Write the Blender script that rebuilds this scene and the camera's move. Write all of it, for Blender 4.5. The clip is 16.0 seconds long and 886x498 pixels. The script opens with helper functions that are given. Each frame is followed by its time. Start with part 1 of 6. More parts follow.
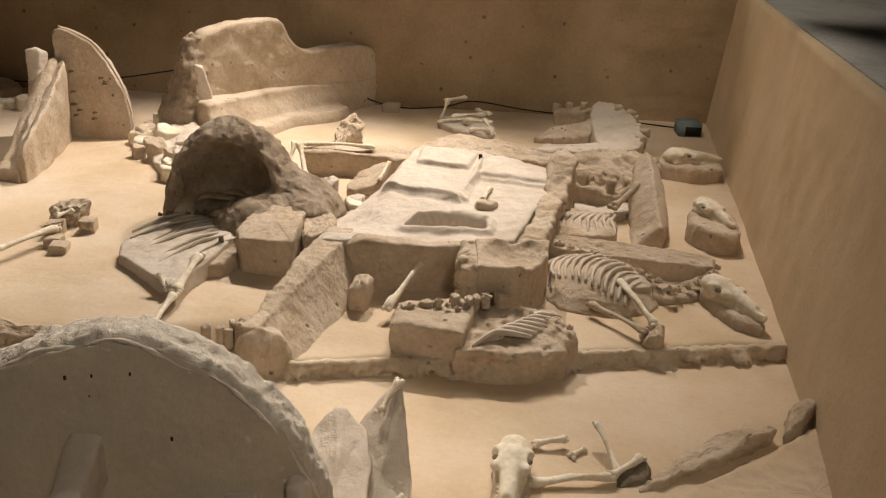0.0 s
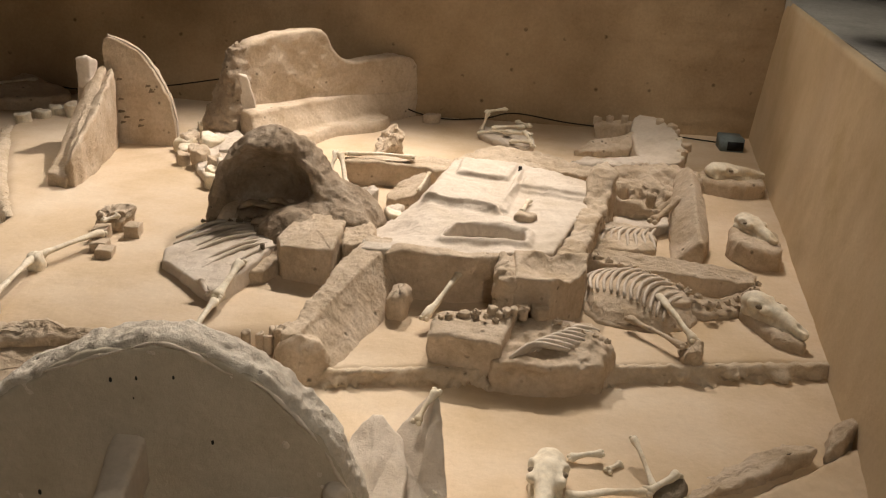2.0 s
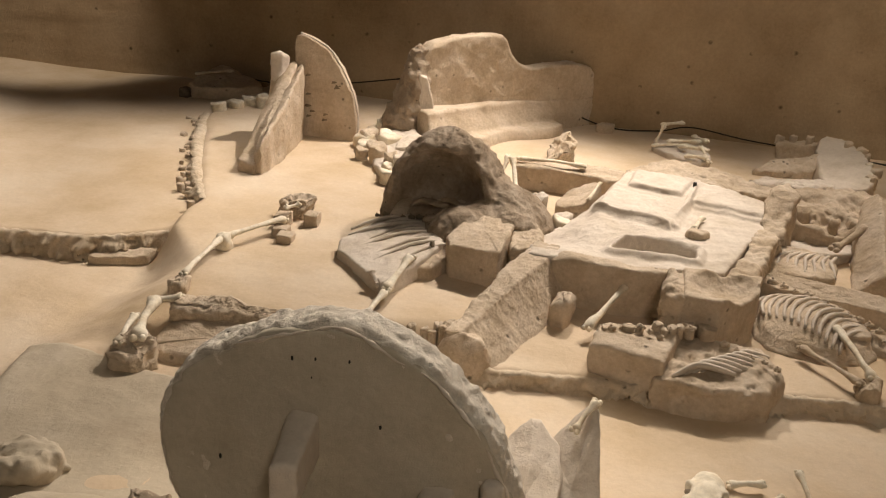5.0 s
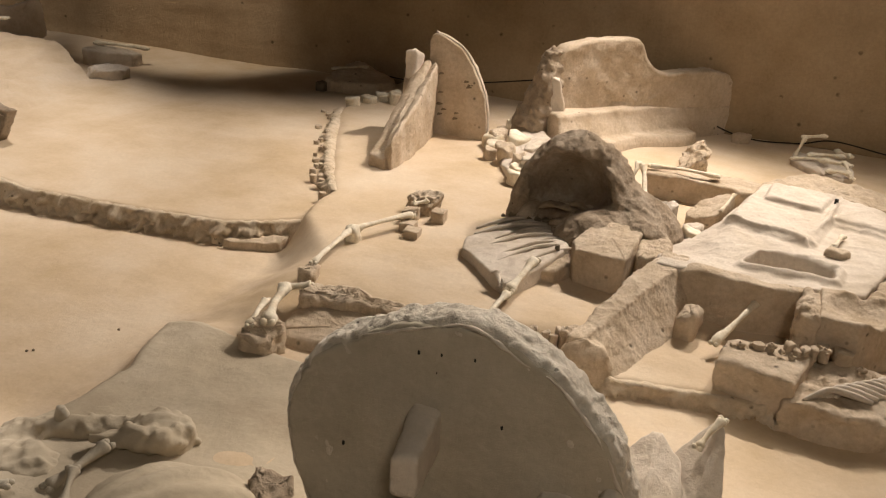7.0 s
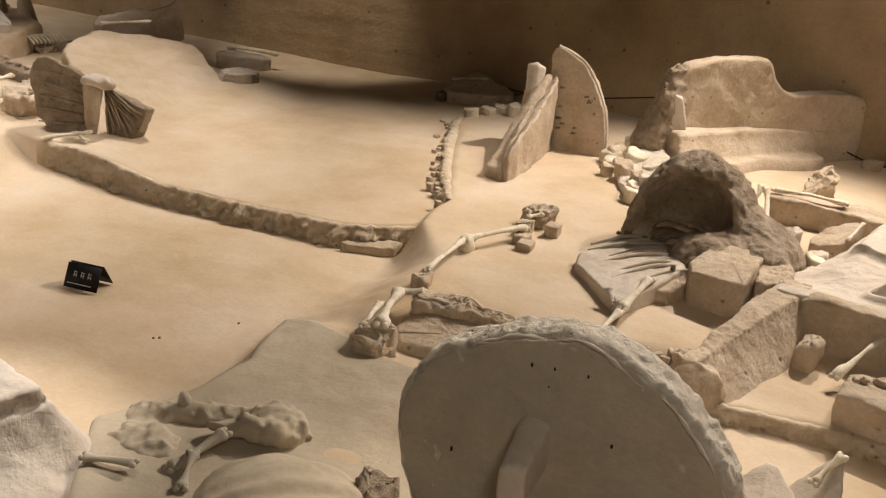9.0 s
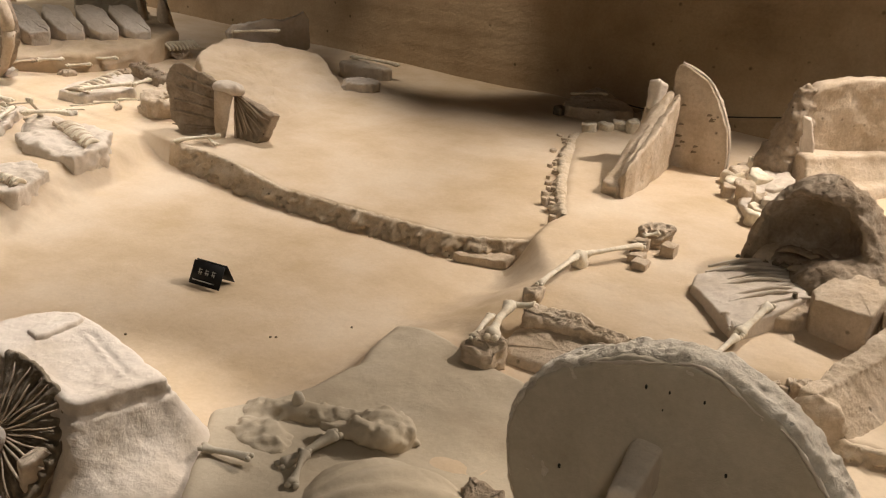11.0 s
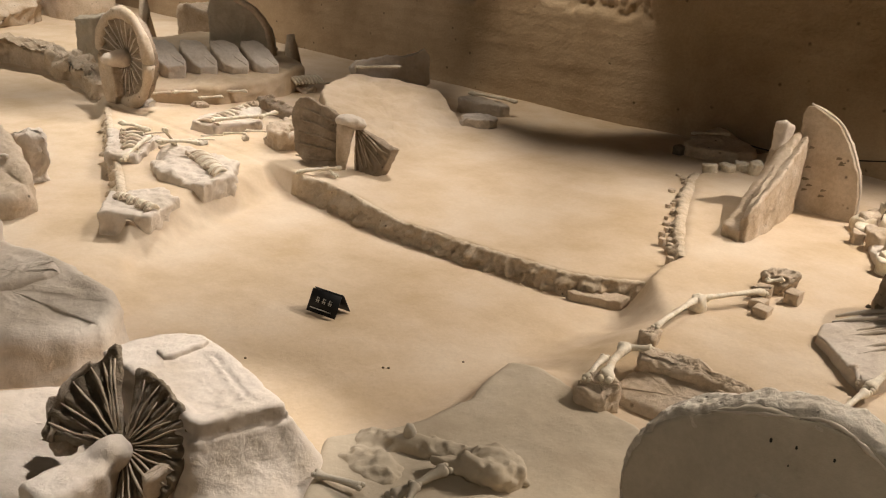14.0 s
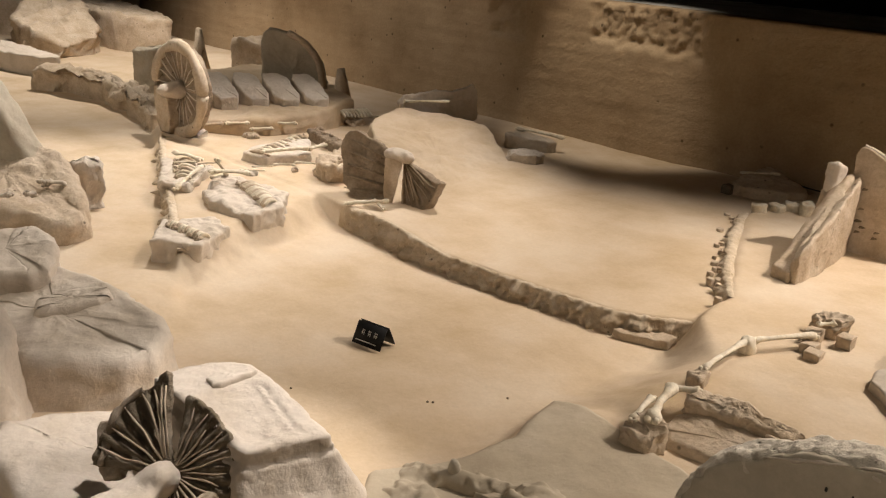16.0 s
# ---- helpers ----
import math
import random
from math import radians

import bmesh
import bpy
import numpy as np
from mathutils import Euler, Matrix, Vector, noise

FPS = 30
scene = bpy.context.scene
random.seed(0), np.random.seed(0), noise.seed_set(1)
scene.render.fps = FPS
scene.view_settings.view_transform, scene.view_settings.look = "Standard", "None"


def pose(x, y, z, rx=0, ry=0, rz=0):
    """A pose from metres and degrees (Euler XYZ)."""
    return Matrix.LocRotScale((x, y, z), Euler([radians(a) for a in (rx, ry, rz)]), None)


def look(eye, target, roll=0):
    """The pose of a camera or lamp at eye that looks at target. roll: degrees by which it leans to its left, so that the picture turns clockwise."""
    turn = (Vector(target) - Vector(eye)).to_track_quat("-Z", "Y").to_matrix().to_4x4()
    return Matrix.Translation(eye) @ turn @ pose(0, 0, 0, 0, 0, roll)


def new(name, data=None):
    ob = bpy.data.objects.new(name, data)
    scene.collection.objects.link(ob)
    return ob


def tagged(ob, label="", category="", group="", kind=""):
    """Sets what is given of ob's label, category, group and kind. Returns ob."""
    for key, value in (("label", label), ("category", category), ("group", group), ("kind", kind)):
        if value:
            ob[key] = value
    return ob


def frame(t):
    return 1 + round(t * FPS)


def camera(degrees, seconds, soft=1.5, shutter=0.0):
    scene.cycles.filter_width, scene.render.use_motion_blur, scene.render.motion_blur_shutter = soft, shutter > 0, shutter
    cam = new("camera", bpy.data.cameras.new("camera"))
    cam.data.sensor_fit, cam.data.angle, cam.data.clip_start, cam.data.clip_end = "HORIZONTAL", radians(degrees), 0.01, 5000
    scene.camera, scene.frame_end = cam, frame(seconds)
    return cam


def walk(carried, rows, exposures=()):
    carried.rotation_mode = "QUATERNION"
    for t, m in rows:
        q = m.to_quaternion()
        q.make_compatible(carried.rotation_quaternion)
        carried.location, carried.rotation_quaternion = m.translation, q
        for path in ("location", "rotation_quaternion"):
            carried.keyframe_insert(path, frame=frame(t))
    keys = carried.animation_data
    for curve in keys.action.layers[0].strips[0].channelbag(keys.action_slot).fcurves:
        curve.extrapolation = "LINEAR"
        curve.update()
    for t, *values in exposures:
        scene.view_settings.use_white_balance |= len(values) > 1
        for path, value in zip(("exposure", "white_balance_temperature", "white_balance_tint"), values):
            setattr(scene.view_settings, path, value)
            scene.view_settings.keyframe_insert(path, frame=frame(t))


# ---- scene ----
cam = camera(52.0, 16.0, soft=1.15)
METRES, EYE, TILT, LEAN, TURN = 8.0, 1.5, 0.0, 0.0, 0.0
PATH = [
    (0, (-0.226, 0.26, 1.97), (-0.219, 2.106, 1.201), 3.4),
    (0.5, (-0.228, 0.256, 1.973), (-0.231, 2.103, 1.207), 3.6),
    (1, (-0.229, 0.255, 1.971), (-0.252, 2.104, 1.21), 3.5),
    (1.5, (-0.233, 0.249, 1.977), (-0.28, 2.099, 1.22), 3.4),
    (2, (-0.236, 0.244, 1.977), (-0.311, 2.096, 1.225), 3.5),
    (2.5, (-0.241, 0.239, 1.981), (-0.358, 2.089, 1.232), 3.5),
    (3, (-0.249, 0.232, 1.981), (-0.415, 2.081, 1.235), 3.6),
    (3.5, (-0.255, 0.22, 1.987), (-0.477, 2.062, 1.241), 3.8),
    (4, (-0.263, 0.21, 1.99), (-0.545, 2.042, 1.24), 3.9),
    (6.5, (-0.312, 0.185, 1.99), (-0.918, 1.925, 1.212), 4.1),
    (7, (-0.32, 0.179, 1.991), (-0.979, 1.899, 1.212), 4.2),
    (7.5, (-0.324, 0.163, 1.996), (-1.041, 1.86, 1.217), 4.2),
    (8, (-0.331, 0.161, 1.995), (-1.099, 1.835, 1.216), 4.4),
    (8.5, (-0.337, 0.154, 1.996), (-1.155, 1.805, 1.221), 4.5),
    (9, (-0.342, 0.138, 2.0), (-1.216, 1.763, 1.227), 4.5),
    (9.5, (-0.348, 0.131, 2.002), (-1.274, 1.727, 1.231), 4.5),
    (12, (-0.362, 0.099, 2.011), (-1.523, 1.54, 1.252), 4.1),
    (12.5, (-0.365, 0.094, 2.01), (-1.56, 1.51, 1.257), 4.0),
    (13, (-0.375, 0.088, 2.012), (-1.602, 1.481, 1.268), 3.8),
    (13.5, (-0.378, 0.089, 2.013), (-1.63, 1.468, 1.285), 3.7),
    (14, (-0.382, 0.086, 2.017), (-1.661, 1.449, 1.306), 3.6),
    (14.5, (-0.383, 0.083, 2.018), (-1.691, 1.431, 1.331), 3.6),
    (15, (-0.395, 0.075, 2.018), (-1.726, 1.41, 1.349), 3.7),
    (15.5, (-0.394, 0.067, 2.027), (-1.742, 1.39, 1.37), 3.8),
    (16, (-0.397, 0.057, 2.03), (-1.76, 1.369, 1.381), 3.9),
]
walk(cam, [(t, look(eye, target, roll)) for t, eye, target, roll in PATH])

# ---- world, lamps ----
world = bpy.data.worlds.new("world")
scene.world = world
world.use_nodes = True
world.node_tree.nodes["Background"].inputs[0].default_value = (1.0, 0.85, 0.66, 1)
world.node_tree.nodes["Background"].inputs[1].default_value = 0.035


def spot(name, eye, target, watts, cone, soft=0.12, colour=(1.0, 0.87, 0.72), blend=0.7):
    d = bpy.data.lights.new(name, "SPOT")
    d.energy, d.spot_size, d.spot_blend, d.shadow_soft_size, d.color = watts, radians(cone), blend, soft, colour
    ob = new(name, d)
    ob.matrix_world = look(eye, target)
    # no lamp or track is in view: placed from shadows, or added
    return tagged(ob, "warm unseen spotlight added above the pit", "spotlight", "track spotlights", "structure")


# back lights inferred from shadows falling towards the walkway
spot("unseen_spot", (0.6, 7.7, 4.2), (-0.5, 5.1, 0.0), 660, 72, 0.05, (1.0, 0.87, 0.75))
spot("unseen_spot", (-1.0, 7.9, 4.2), (-2.1, 5.1, 0.0), 1050, 74, 0.05, (1.0, 0.88, 0.77))
# further unseen lamps assumed over the left half
spot("unseen_spot", (-3.6, 6.2, 4.2), (-4.5, 4.6, -0.2), 320, 68, 0.1, (1.0, 0.86, 0.72))
spot("unseen_spot", (-6.6, 7.2, 4.2), (-6.9, 4.5, 0.0), 760, 68, 0.08, (1.0, 0.90, 0.82))
spot("unseen_spot", (-3.5, 3.2, 4.2), (-3.4, 1.6, 0.0), 820, 29, 0.08, (1.0, 0.92, 0.86))
spot("unseen_spot", (-8.6, 5.2, 4.2), (-7.7, 3.0, 0.0), 900, 66, 0.1, (1.0, 0.92, 0.85))
spot("unseen_spot", (-13.5, 6.0, 4.2), (-13.8, 5.2, 0.0), 950, 110, 0.1, (1.0, 0.90, 0.80))
# washes added to brighten the right side, walls, wheel rim and slab
spot("unseen_spot", (0.9, 6.6, 4.2), (0.6, 4.2, 0.0), 100, 56, 0.1)
spot("unseen_spot", (-0.2, 6.2, 4.4), (2.0, 7.4, 0.7), 250, 44, 0.15)
spot("unseen_spot", (-6.5, 7.1, 4.3), (-6.45, 8.25, 0.95), 360, 40, 0.1)
spot("unseen_spot", (-1.5, 5.3, 4.3), (-0.85, 2.55, 0.3), 470, 34, 0.06, (1.0, 0.88, 0.75))

spot("unseen_spot", (-10.2, 6.3, 4.3), (-10.2, 8.25, 0.7), 190, 70, 0.15, (1.0, 0.90, 0.80))
spot("unseen_spot", (-1.7, 3.2, 4.3), (-2.45, 6.9, 0.3), 150, 27, 0.1)
spot("unseen_spot", (0.3, 4.6, 4.4), (-0.3, 8.25, 0.8), 170, 54, 0.15)
# soft fill added from the walkway side, with no known source
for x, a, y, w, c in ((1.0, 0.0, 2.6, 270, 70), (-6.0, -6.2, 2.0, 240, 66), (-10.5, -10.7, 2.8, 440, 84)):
    spot("fill_spot", (x, -1.4, 4.2), (a, y, 0.2), w, c, 0.4, (1.0, 0.88, 0.72), 1.0)


# ---- materials ----
def material(name, tones, rough=0.95, grain=0.004, scale=3.0, pits=0.0, speck=0.18, metal=0.0):
    """Dry earth, bone or paint: two or three tones mixed by broad stains, with fine grain and relief."""
    m = bpy.data.materials.new(name)
    m.use_nodes = True
    nt = m.node_tree
    n, l = nt.nodes, nt.links
    b = n["Principled BSDF"]
    b.inputs["Roughness"].default_value = rough
    b.inputs["Metallic"].default_value = metal
    b.inputs["Specular IOR Level"].default_value = 0.15
    geo = n.new("ShaderNodeNewGeometry")

    def noise_node(s, detail, r=0.6):
        x = n.new("ShaderNodeTexNoise")
        x.inputs["Scale"].default_value, x.inputs["Detail"].default_value, x.inputs["Roughness"].default_value = s, detail, r
        l.new(geo.outputs["Position"], x.inputs["Vector"])
        return x

    broad, fine, grit = noise_node(scale, 5), noise_node(38, 6, 0.7), noise_node(240, 3)
    ramp = n.new("ShaderNodeValToRGB")
    e = ramp.color_ramp.elements
    e[0].position, e[1].position = 0.32, 0.68
    e[0].color, e[1].color = (*tones[0], 1), (*tones[-1], 1)
    if len(tones) > 2:
        k = e.new(0.5)
        k.color = (*tones[1], 1)
    l.new(broad.outputs["Fac"], ramp.inputs["Fac"])
    shade = n.new("ShaderNodeMapRange")
    shade.inputs["From Min"].default_value, shade.inputs["From Max"].default_value = 0.3, 0.7
    shade.inputs["To Min"].default_value, shade.inputs["To Max"].default_value = 1 - speck, 1 + 0.7 * speck
    l.new(fine.outputs["Fac"], shade.inputs["Value"])
    mix = n.new("ShaderNodeVectorMath")
    mix.operation = "SCALE"
    l.new(ramp.outputs["Color"], mix.inputs[0])
    l.new(shade.outputs["Result"], mix.inputs["Scale"])
    colour = mix.outputs["Vector"]
    height = n.new("ShaderNodeMath")
    height.operation = "ADD"
    half = n.new("ShaderNodeMath")
    half.operation = "MULTIPLY"
    half.inputs[1].default_value = 0.35
    l.new(grit.outputs["Fac"], half.inputs[0])
    mid = noise_node(14, 4)
    lump = n.new("ShaderNodeMath")
    lump.operation = "MULTIPLY_ADD"
    lump.inputs[1].default_value = 1.6
    l.new(mid.outputs["Fac"], lump.inputs[0])
    l.new(fine.outputs["Fac"], lump.inputs[2])
    l.new(lump.outputs[0], height.inputs[0])
    l.new(half.outputs[0], height.inputs[1])
    top = height.outputs[0]
    # pits are also darkened in colour, for the shade inside them
    if pits:
        v = n.new("ShaderNodeTexVoronoi")
        v.inputs["Scale"].default_value = pits
        l.new(geo.outputs["Position"], v.inputs["Vector"])
        g = n.new("ShaderNodeMapRange")
        g.inputs["From Min"].default_value, g.inputs["From Max"].default_value = 0.05, 0.16
        g.inputs["To Min"].default_value, g.inputs["To Max"].default_value = 0.35, 1.0
        l.new(v.outputs["Distance"], g.inputs["Value"])
        pick = noise_node(5.0, 2)
        gate = n.new("ShaderNodeMapRange")
        gate.inputs["From Min"].default_value, gate.inputs["From Max"].default_value = 0.5, 0.62
        gate.inputs["To Min"].default_value, gate.inputs["To Max"].default_value = 1.0, 0.0
        l.new(pick.outputs["Fac"], gate.inputs["Value"])
        big = n.new("ShaderNodeMath")
        big.operation = "MAXIMUM"
        l.new(g.outputs["Result"], big.inputs[0])
        l.new(gate.outputs["Result"], big.inputs[1])
        dark = n.new("ShaderNodeVectorMath")
        dark.operation = "SCALE"
        l.new(colour, dark.inputs[0])
        l.new(big.outputs[0], dark.inputs["Scale"])
        colour = dark.outputs["Vector"]
        both = n.new("ShaderNodeMath")
        both.operation = "ADD"
        l.new(top, both.inputs[0])
        l.new(big.outputs[0], both.inputs[1])
        top = both.outputs[0]
    l.new(colour, b.inputs["Base Color"])
    bump = n.new("ShaderNodeBump")
    bump.inputs["Strength"].default_value, bump.inputs["Distance"].default_value = 0.9, grain
    l.new(top, bump.inputs["Height"])
    l.new(bump.outputs["Normal"], b.inputs["Normal"])
    return m


FLOOR = material("loess_floor", [(0.52, 0.395, 0.255), (0.60, 0.475, 0.335), (0.65, 0.54, 0.41)], grain=0.0022, scale=1.5, speck=0.05)
LOESS = material("loess_block", [(0.46, 0.36, 0.25), (0.55, 0.445, 0.33), (0.61, 0.51, 0.395)], grain=0.009, scale=5.0, pits=11, speck=0.15)
# paler copy of the one loess, for dusty and brightly lit blocks
DUST = material("pale_dusty_lit_loess", [(0.54, 0.46, 0.365), (0.62, 0.54, 0.45), (0.65, 0.575, 0.485)], grain=0.006, scale=4.0, speck=0.08)
# dark earth, also used as shade in wheel grooves and eye sockets
DARK = material("dark_earth_and_shade", [(0.17, 0.13, 0.09), (0.25, 0.20, 0.14), (0.34, 0.28, 0.21)], grain=0.02, scale=7.0)
GREY = material("grey_clay", [(0.41, 0.355, 0.27), (0.47, 0.41, 0.32), (0.52, 0.46, 0.36)], grain=0.004, scale=3.5, speck=0.08)
# browner earth, darkened further to carry the shade of arch and wheel pieces
BROWN = material("brown_earth_and_shade", [(0.27, 0.205, 0.14), (0.35, 0.275, 0.20), (0.44, 0.36, 0.275)], grain=0.012, scale=6.0, pits=16, speck=0.2)
BANK = material("grey_bank_clay", [(0.42, 0.345, 0.25), (0.48, 0.405, 0.30), (0.53, 0.455, 0.35)], grain=0.003, scale=2.0, speck=0.06)
SCARP = material("tan_scarp_earth", [(0.52, 0.41, 0.28), (0.60, 0.49, 0.36), (0.66, 0.56, 0.43)], grain=0.009, scale=6.0, pits=14, speck=0.14)
CRUST = material("grey_granular_crust", [(0.54, 0.475, 0.385), (0.62, 0.555, 0.465), (0.68, 0.62, 0.53)], grain=0.01, scale=9.0, pits=22, speck=0.2)
WALL = material("rammed_earth_wall", [(0.31, 0.22, 0.13), (0.39, 0.285, 0.175), (0.44, 0.33, 0.21)], grain=0.008, scale=1.4, pits=7, speck=0.12)
WALLR = material("plastered_earth_wall", [(0.50, 0.38, 0.23), (0.59, 0.46, 0.30), (0.63, 0.51, 0.35)], grain=0.002, scale=1.1, speck=0.05)
STONE = material("grey_ledge", [(0.38, 0.37, 0.33), (0.48, 0.47, 0.43), (0.53, 0.52, 0.48)], grain=0.01, scale=2.2)
BONE = material("old_bone", [(0.62, 0.51, 0.36), (0.74, 0.66, 0.52), (0.80, 0.73, 0.60)], rough=0.7, grain=0.002, scale=9.0)
BLACK = material("black_plastic", [(0.012, 0.012, 0.012), (0.02, 0.02, 0.02)], rough=0.45, grain=0.0004)
CASE = material("blue_grey_plastic", [(0.16, 0.20, 0.21), (0.20, 0.24, 0.25)], rough=0.5, grain=0.0004)
CABLE = material("black_rubber", [(0.02, 0.017, 0.014), (0.03, 0.026, 0.02)], rough=0.6, grain=0.0005)
PRINT = material("grey_print", [(0.5, 0.5, 0.47), (0.6, 0.6, 0.56)], rough=0.6, grain=0.0003)
VOID = material("black_paint", [(0.03, 0.027, 0.023), (0.04, 0.036, 0.03)], rough=0.9, grain=0.001)


# ---- sculpting: eroded solids from blended and carved forms ----
GRIT = np.random.RandomState(7).rand(32, 32, 32) * 2 - 1


def gritty(x, y, z, f, seed=0.0):
    """Smooth lattice noise from -1 to 1 over whole arrays."""
    c = [a * f + seed * k for a, k in ((x, 5.13), (y, 3.71), (z, 7.29))]
    i = [np.floor(a).astype(int) for a in c]
    t = [a - b for a, b in zip(c, i)]
    t = [a * a * (3 - 2 * a) for a in t]
    lo, hi = [a & 31 for a in i], [(a + 1) & 31 for a in i]
    total = 0.0
    for dx in (0, 1):
        for dy in (0, 1):
            for dz in (0, 1):
                w = (t[0] if dx else 1 - t[0]) * (t[1] if dy else 1 - t[1]) * (t[2] if dz else 1 - t[2])
                total = total + w * GRIT[(hi if dx else lo)[0], (hi if dy else lo)[1], (hi if dz else lo)[2]]
    return total


def egg(x, y, z, c, r):
    k = np.sqrt(((x - c[0]) / r[0]) ** 2 + ((y - c[1]) / r[1]) ** 2 + ((z - c[2]) / r[2]) ** 2)
    return (k - 1) * min(r)


def beam(x, y, z, a, b, ra, rb):
    d = [q - p for p, q in zip(a, b)]
    t = np.clip(((x - a[0]) * d[0] + (y - a[1]) * d[1] + (z - a[2]) * d[2]) / sum(k * k for k in d), 0, 1)
    return np.sqrt((x - a[0] - d[0] * t) ** 2 + (y - a[1] - d[1] * t) ** 2 + (z - a[2] - d[2] * t) ** 2) - ra - (rb - ra) * t


def outline(x, y, pts):
    """Signed distance to a polygon in plan."""
    best, inside = np.full(np.shape(x), 1e9), np.zeros(np.shape(x), bool)
    for (ax, ay), (bx, by) in zip(pts, pts[1:] + pts[:1]):
        ex, ey = bx - ax, by - ay
        t = np.clip(((x - ax) * ex + (y - ay) * ey) / (ex * ex + ey * ey), 0, 1)
        best = np.minimum(best, np.hypot(x - ax - ex * t, y - ay - ey * t))
        if ey:
            inside ^= ((ay > y) != (by > y)) & (x < ex * (y - ay) / ey + ax)
    return np.where(inside, -best, best)


def column(x, y, z, pts, low, high, edge=0.015):
    """A block over a polygon with slightly rounded edges."""
    a, b = outline(x, y, pts) + edge, np.maximum(z - high, low - z) + edge
    return np.minimum(np.maximum(a, b), 0) + np.hypot(np.maximum(a, 0), np.maximum(b, 0)) - edge


def blend(a, b, k=0.05):
    h = np.clip(0.5 + 0.5 * (b - a) / k, 0, 1)
    return b + (a - b) * h - k * h * (1 - h)


def carve(a, b, k=0.03):
    return -blend(-a, b, k)


def ramp(a, b, x):
    t = np.clip((x - a) / (b - a), 0, 1)
    return t * t * (3 - 2 * t)


def sculpt(name, field, lo, hi, step, mat, parent=None, label="", rough=0.012, freq=11.0, seed=1.0, fine=0.45):
    """The surface where a field is nought, worn by noise at three sizes, as one mesh."""
    ax = [np.arange(a, b + step, step) for a, b in zip(lo, hi)]
    x, y, z = np.meshgrid(*ax, indexing="ij")
    f = field(x, y, z)
    wear = gritty(x, y, z, freq, seed) + 0.55 * gritty(x, y, z, freq * 2.3, seed + 1)
    wear = wear + fine * gritty(x, y, z, min(freq * 5.5, 0.45 / step), seed + 2)
    f = f + rough * wear
    f[0], f[-1], f[:, 0], f[:, -1], f[:, :, 0], f[:, :, -1] = (1.0,) * 6
    near = f < 0
    nx, ny, nz = f.shape
    total, count = np.zeros((nx - 1, ny - 1, nz - 1, 3)), np.zeros((nx - 1, ny - 1, nz - 1))
    cut = lambda a, o: a[o[0]:o[0] + nx - 1, o[1]:o[1] + ny - 1, o[2]:o[2] + nz - 1]
    for axis in range(3):
        for p in (0, 1):
            for q in (0, 1):
                o = [p, q]
                o.insert(axis, 0)
                e = list(o)
                e[axis] = 1
                f0, f1 = cut(f, o), cut(f, e)
                m = cut(near, o) != cut(near, e)
                t = np.where(m, f0 / np.where(m, f0 - f1, 1), 0)
                for k in range(3):
                    total[..., k] += m * (t if k == axis else o[k])
                count += m
    live = count > 0
    index = np.full(live.shape, -1)
    index[live] = np.arange(live.sum())
    cells = np.argwhere(live)
    verts = np.array(lo) + step * (cells + total[live] / count[live][:, None])
    faces = []
    for axis in range(3):
        u, v = (axis + 1) % 3, (axis + 2) % 3
        a, b = [slice(1, -1)] * 3, [slice(1, -1)] * 3
        a[axis], b[axis] = slice(0, -1), slice(1, None)
        flip = near[tuple(a)] != near[tuple(b)]
        at = np.argwhere(flip)
        sign = near[tuple(a)][flip]
        at[:, u] += 1
        at[:, v] += 1
        quad = []
        for du, dv in ((-1, -1), (0, -1), (0, 0), (-1, 0)):
            c = at.copy()
            c[:, u] += du
            c[:, v] += dv
            quad.append(index[c[:, 0], c[:, 1], c[:, 2]])
        quad = np.stack(quad, 1)
        quad[~sign] = quad[~sign][:, ::-1]
        faces.append(quad)
    me = bpy.data.meshes.new(name)
    me.from_pydata(verts.tolist(), [], np.concatenate(faces).tolist())
    me.materials.append(mat)
    me.polygons.foreach_set("use_smooth", [True] * len(me.polygons))
    ob = new(name, me)
    ob.parent = parent
    if label:
        ob["label"] = label
    return ob


# ---- builders ----
def link(name, bm, mat, parent=None, label="", smooth=True):
    me = bpy.data.meshes.new(name)
    bmesh.ops.recalc_face_normals(bm, faces=bm.faces)
    bm.to_mesh(me)
    bm.free()
    me.materials.append(mat)
    if smooth:
        me.polygons.foreach_set("use_smooth", [True] * len(me.polygons))
    ob = new(name, me)
    ob.parent = parent
    if label:
        ob["label"] = label
    return ob


def part(name, bm, mat, parent, label=""):
    return link(name, bm, mat, parent, label)


def base(name, at, label, category, group=""):
    e = new(name)
    e.location = at
    e.empty_display_size = 0.05
    return tagged(e, label, category, group)


def smooth(a, b, x):
    t = min(1.0, max(0.0, (x - a) / (b - a)))
    return t * t * (3 - 2 * t)


def resample(pts, step, rounds=1):
    pts = [tuple(p) for p in pts]
    for _ in range(rounds):
        out = []
        for i, p in enumerate(pts):
            q = pts[(i + 1) % len(pts)]
            w = 0.18
            out.append(tuple(a + (b - a) * w for a, b in zip(p, q)))
            out.append(tuple(a + (b - a) * (1 - w) for a, b in zip(p, q)))
        pts = out
    res = []
    for i, p in enumerate(pts):
        q = pts[(i + 1) % len(pts)]
        k = max(1, round(math.dist(p[:2], q[:2]) / step))
        res += [tuple(a + (b - a) * j / k for a, b in zip(p, q)) for j in range(k)]
    return res


def shake(p, amount, freq, seed):
    """A crumbly offset at two scales."""
    q = Vector(p) * freq + Vector((seed * 7.3, seed * 3.1, seed * 5.7))
    return noise.noise_vector(q) * amount + noise.noise_vector(q * 2.7) * amount * 0.55 + noise.noise_vector(q * 6.7) * amount * 0.3 + noise.noise_vector(q * 15) * amount * 0.14


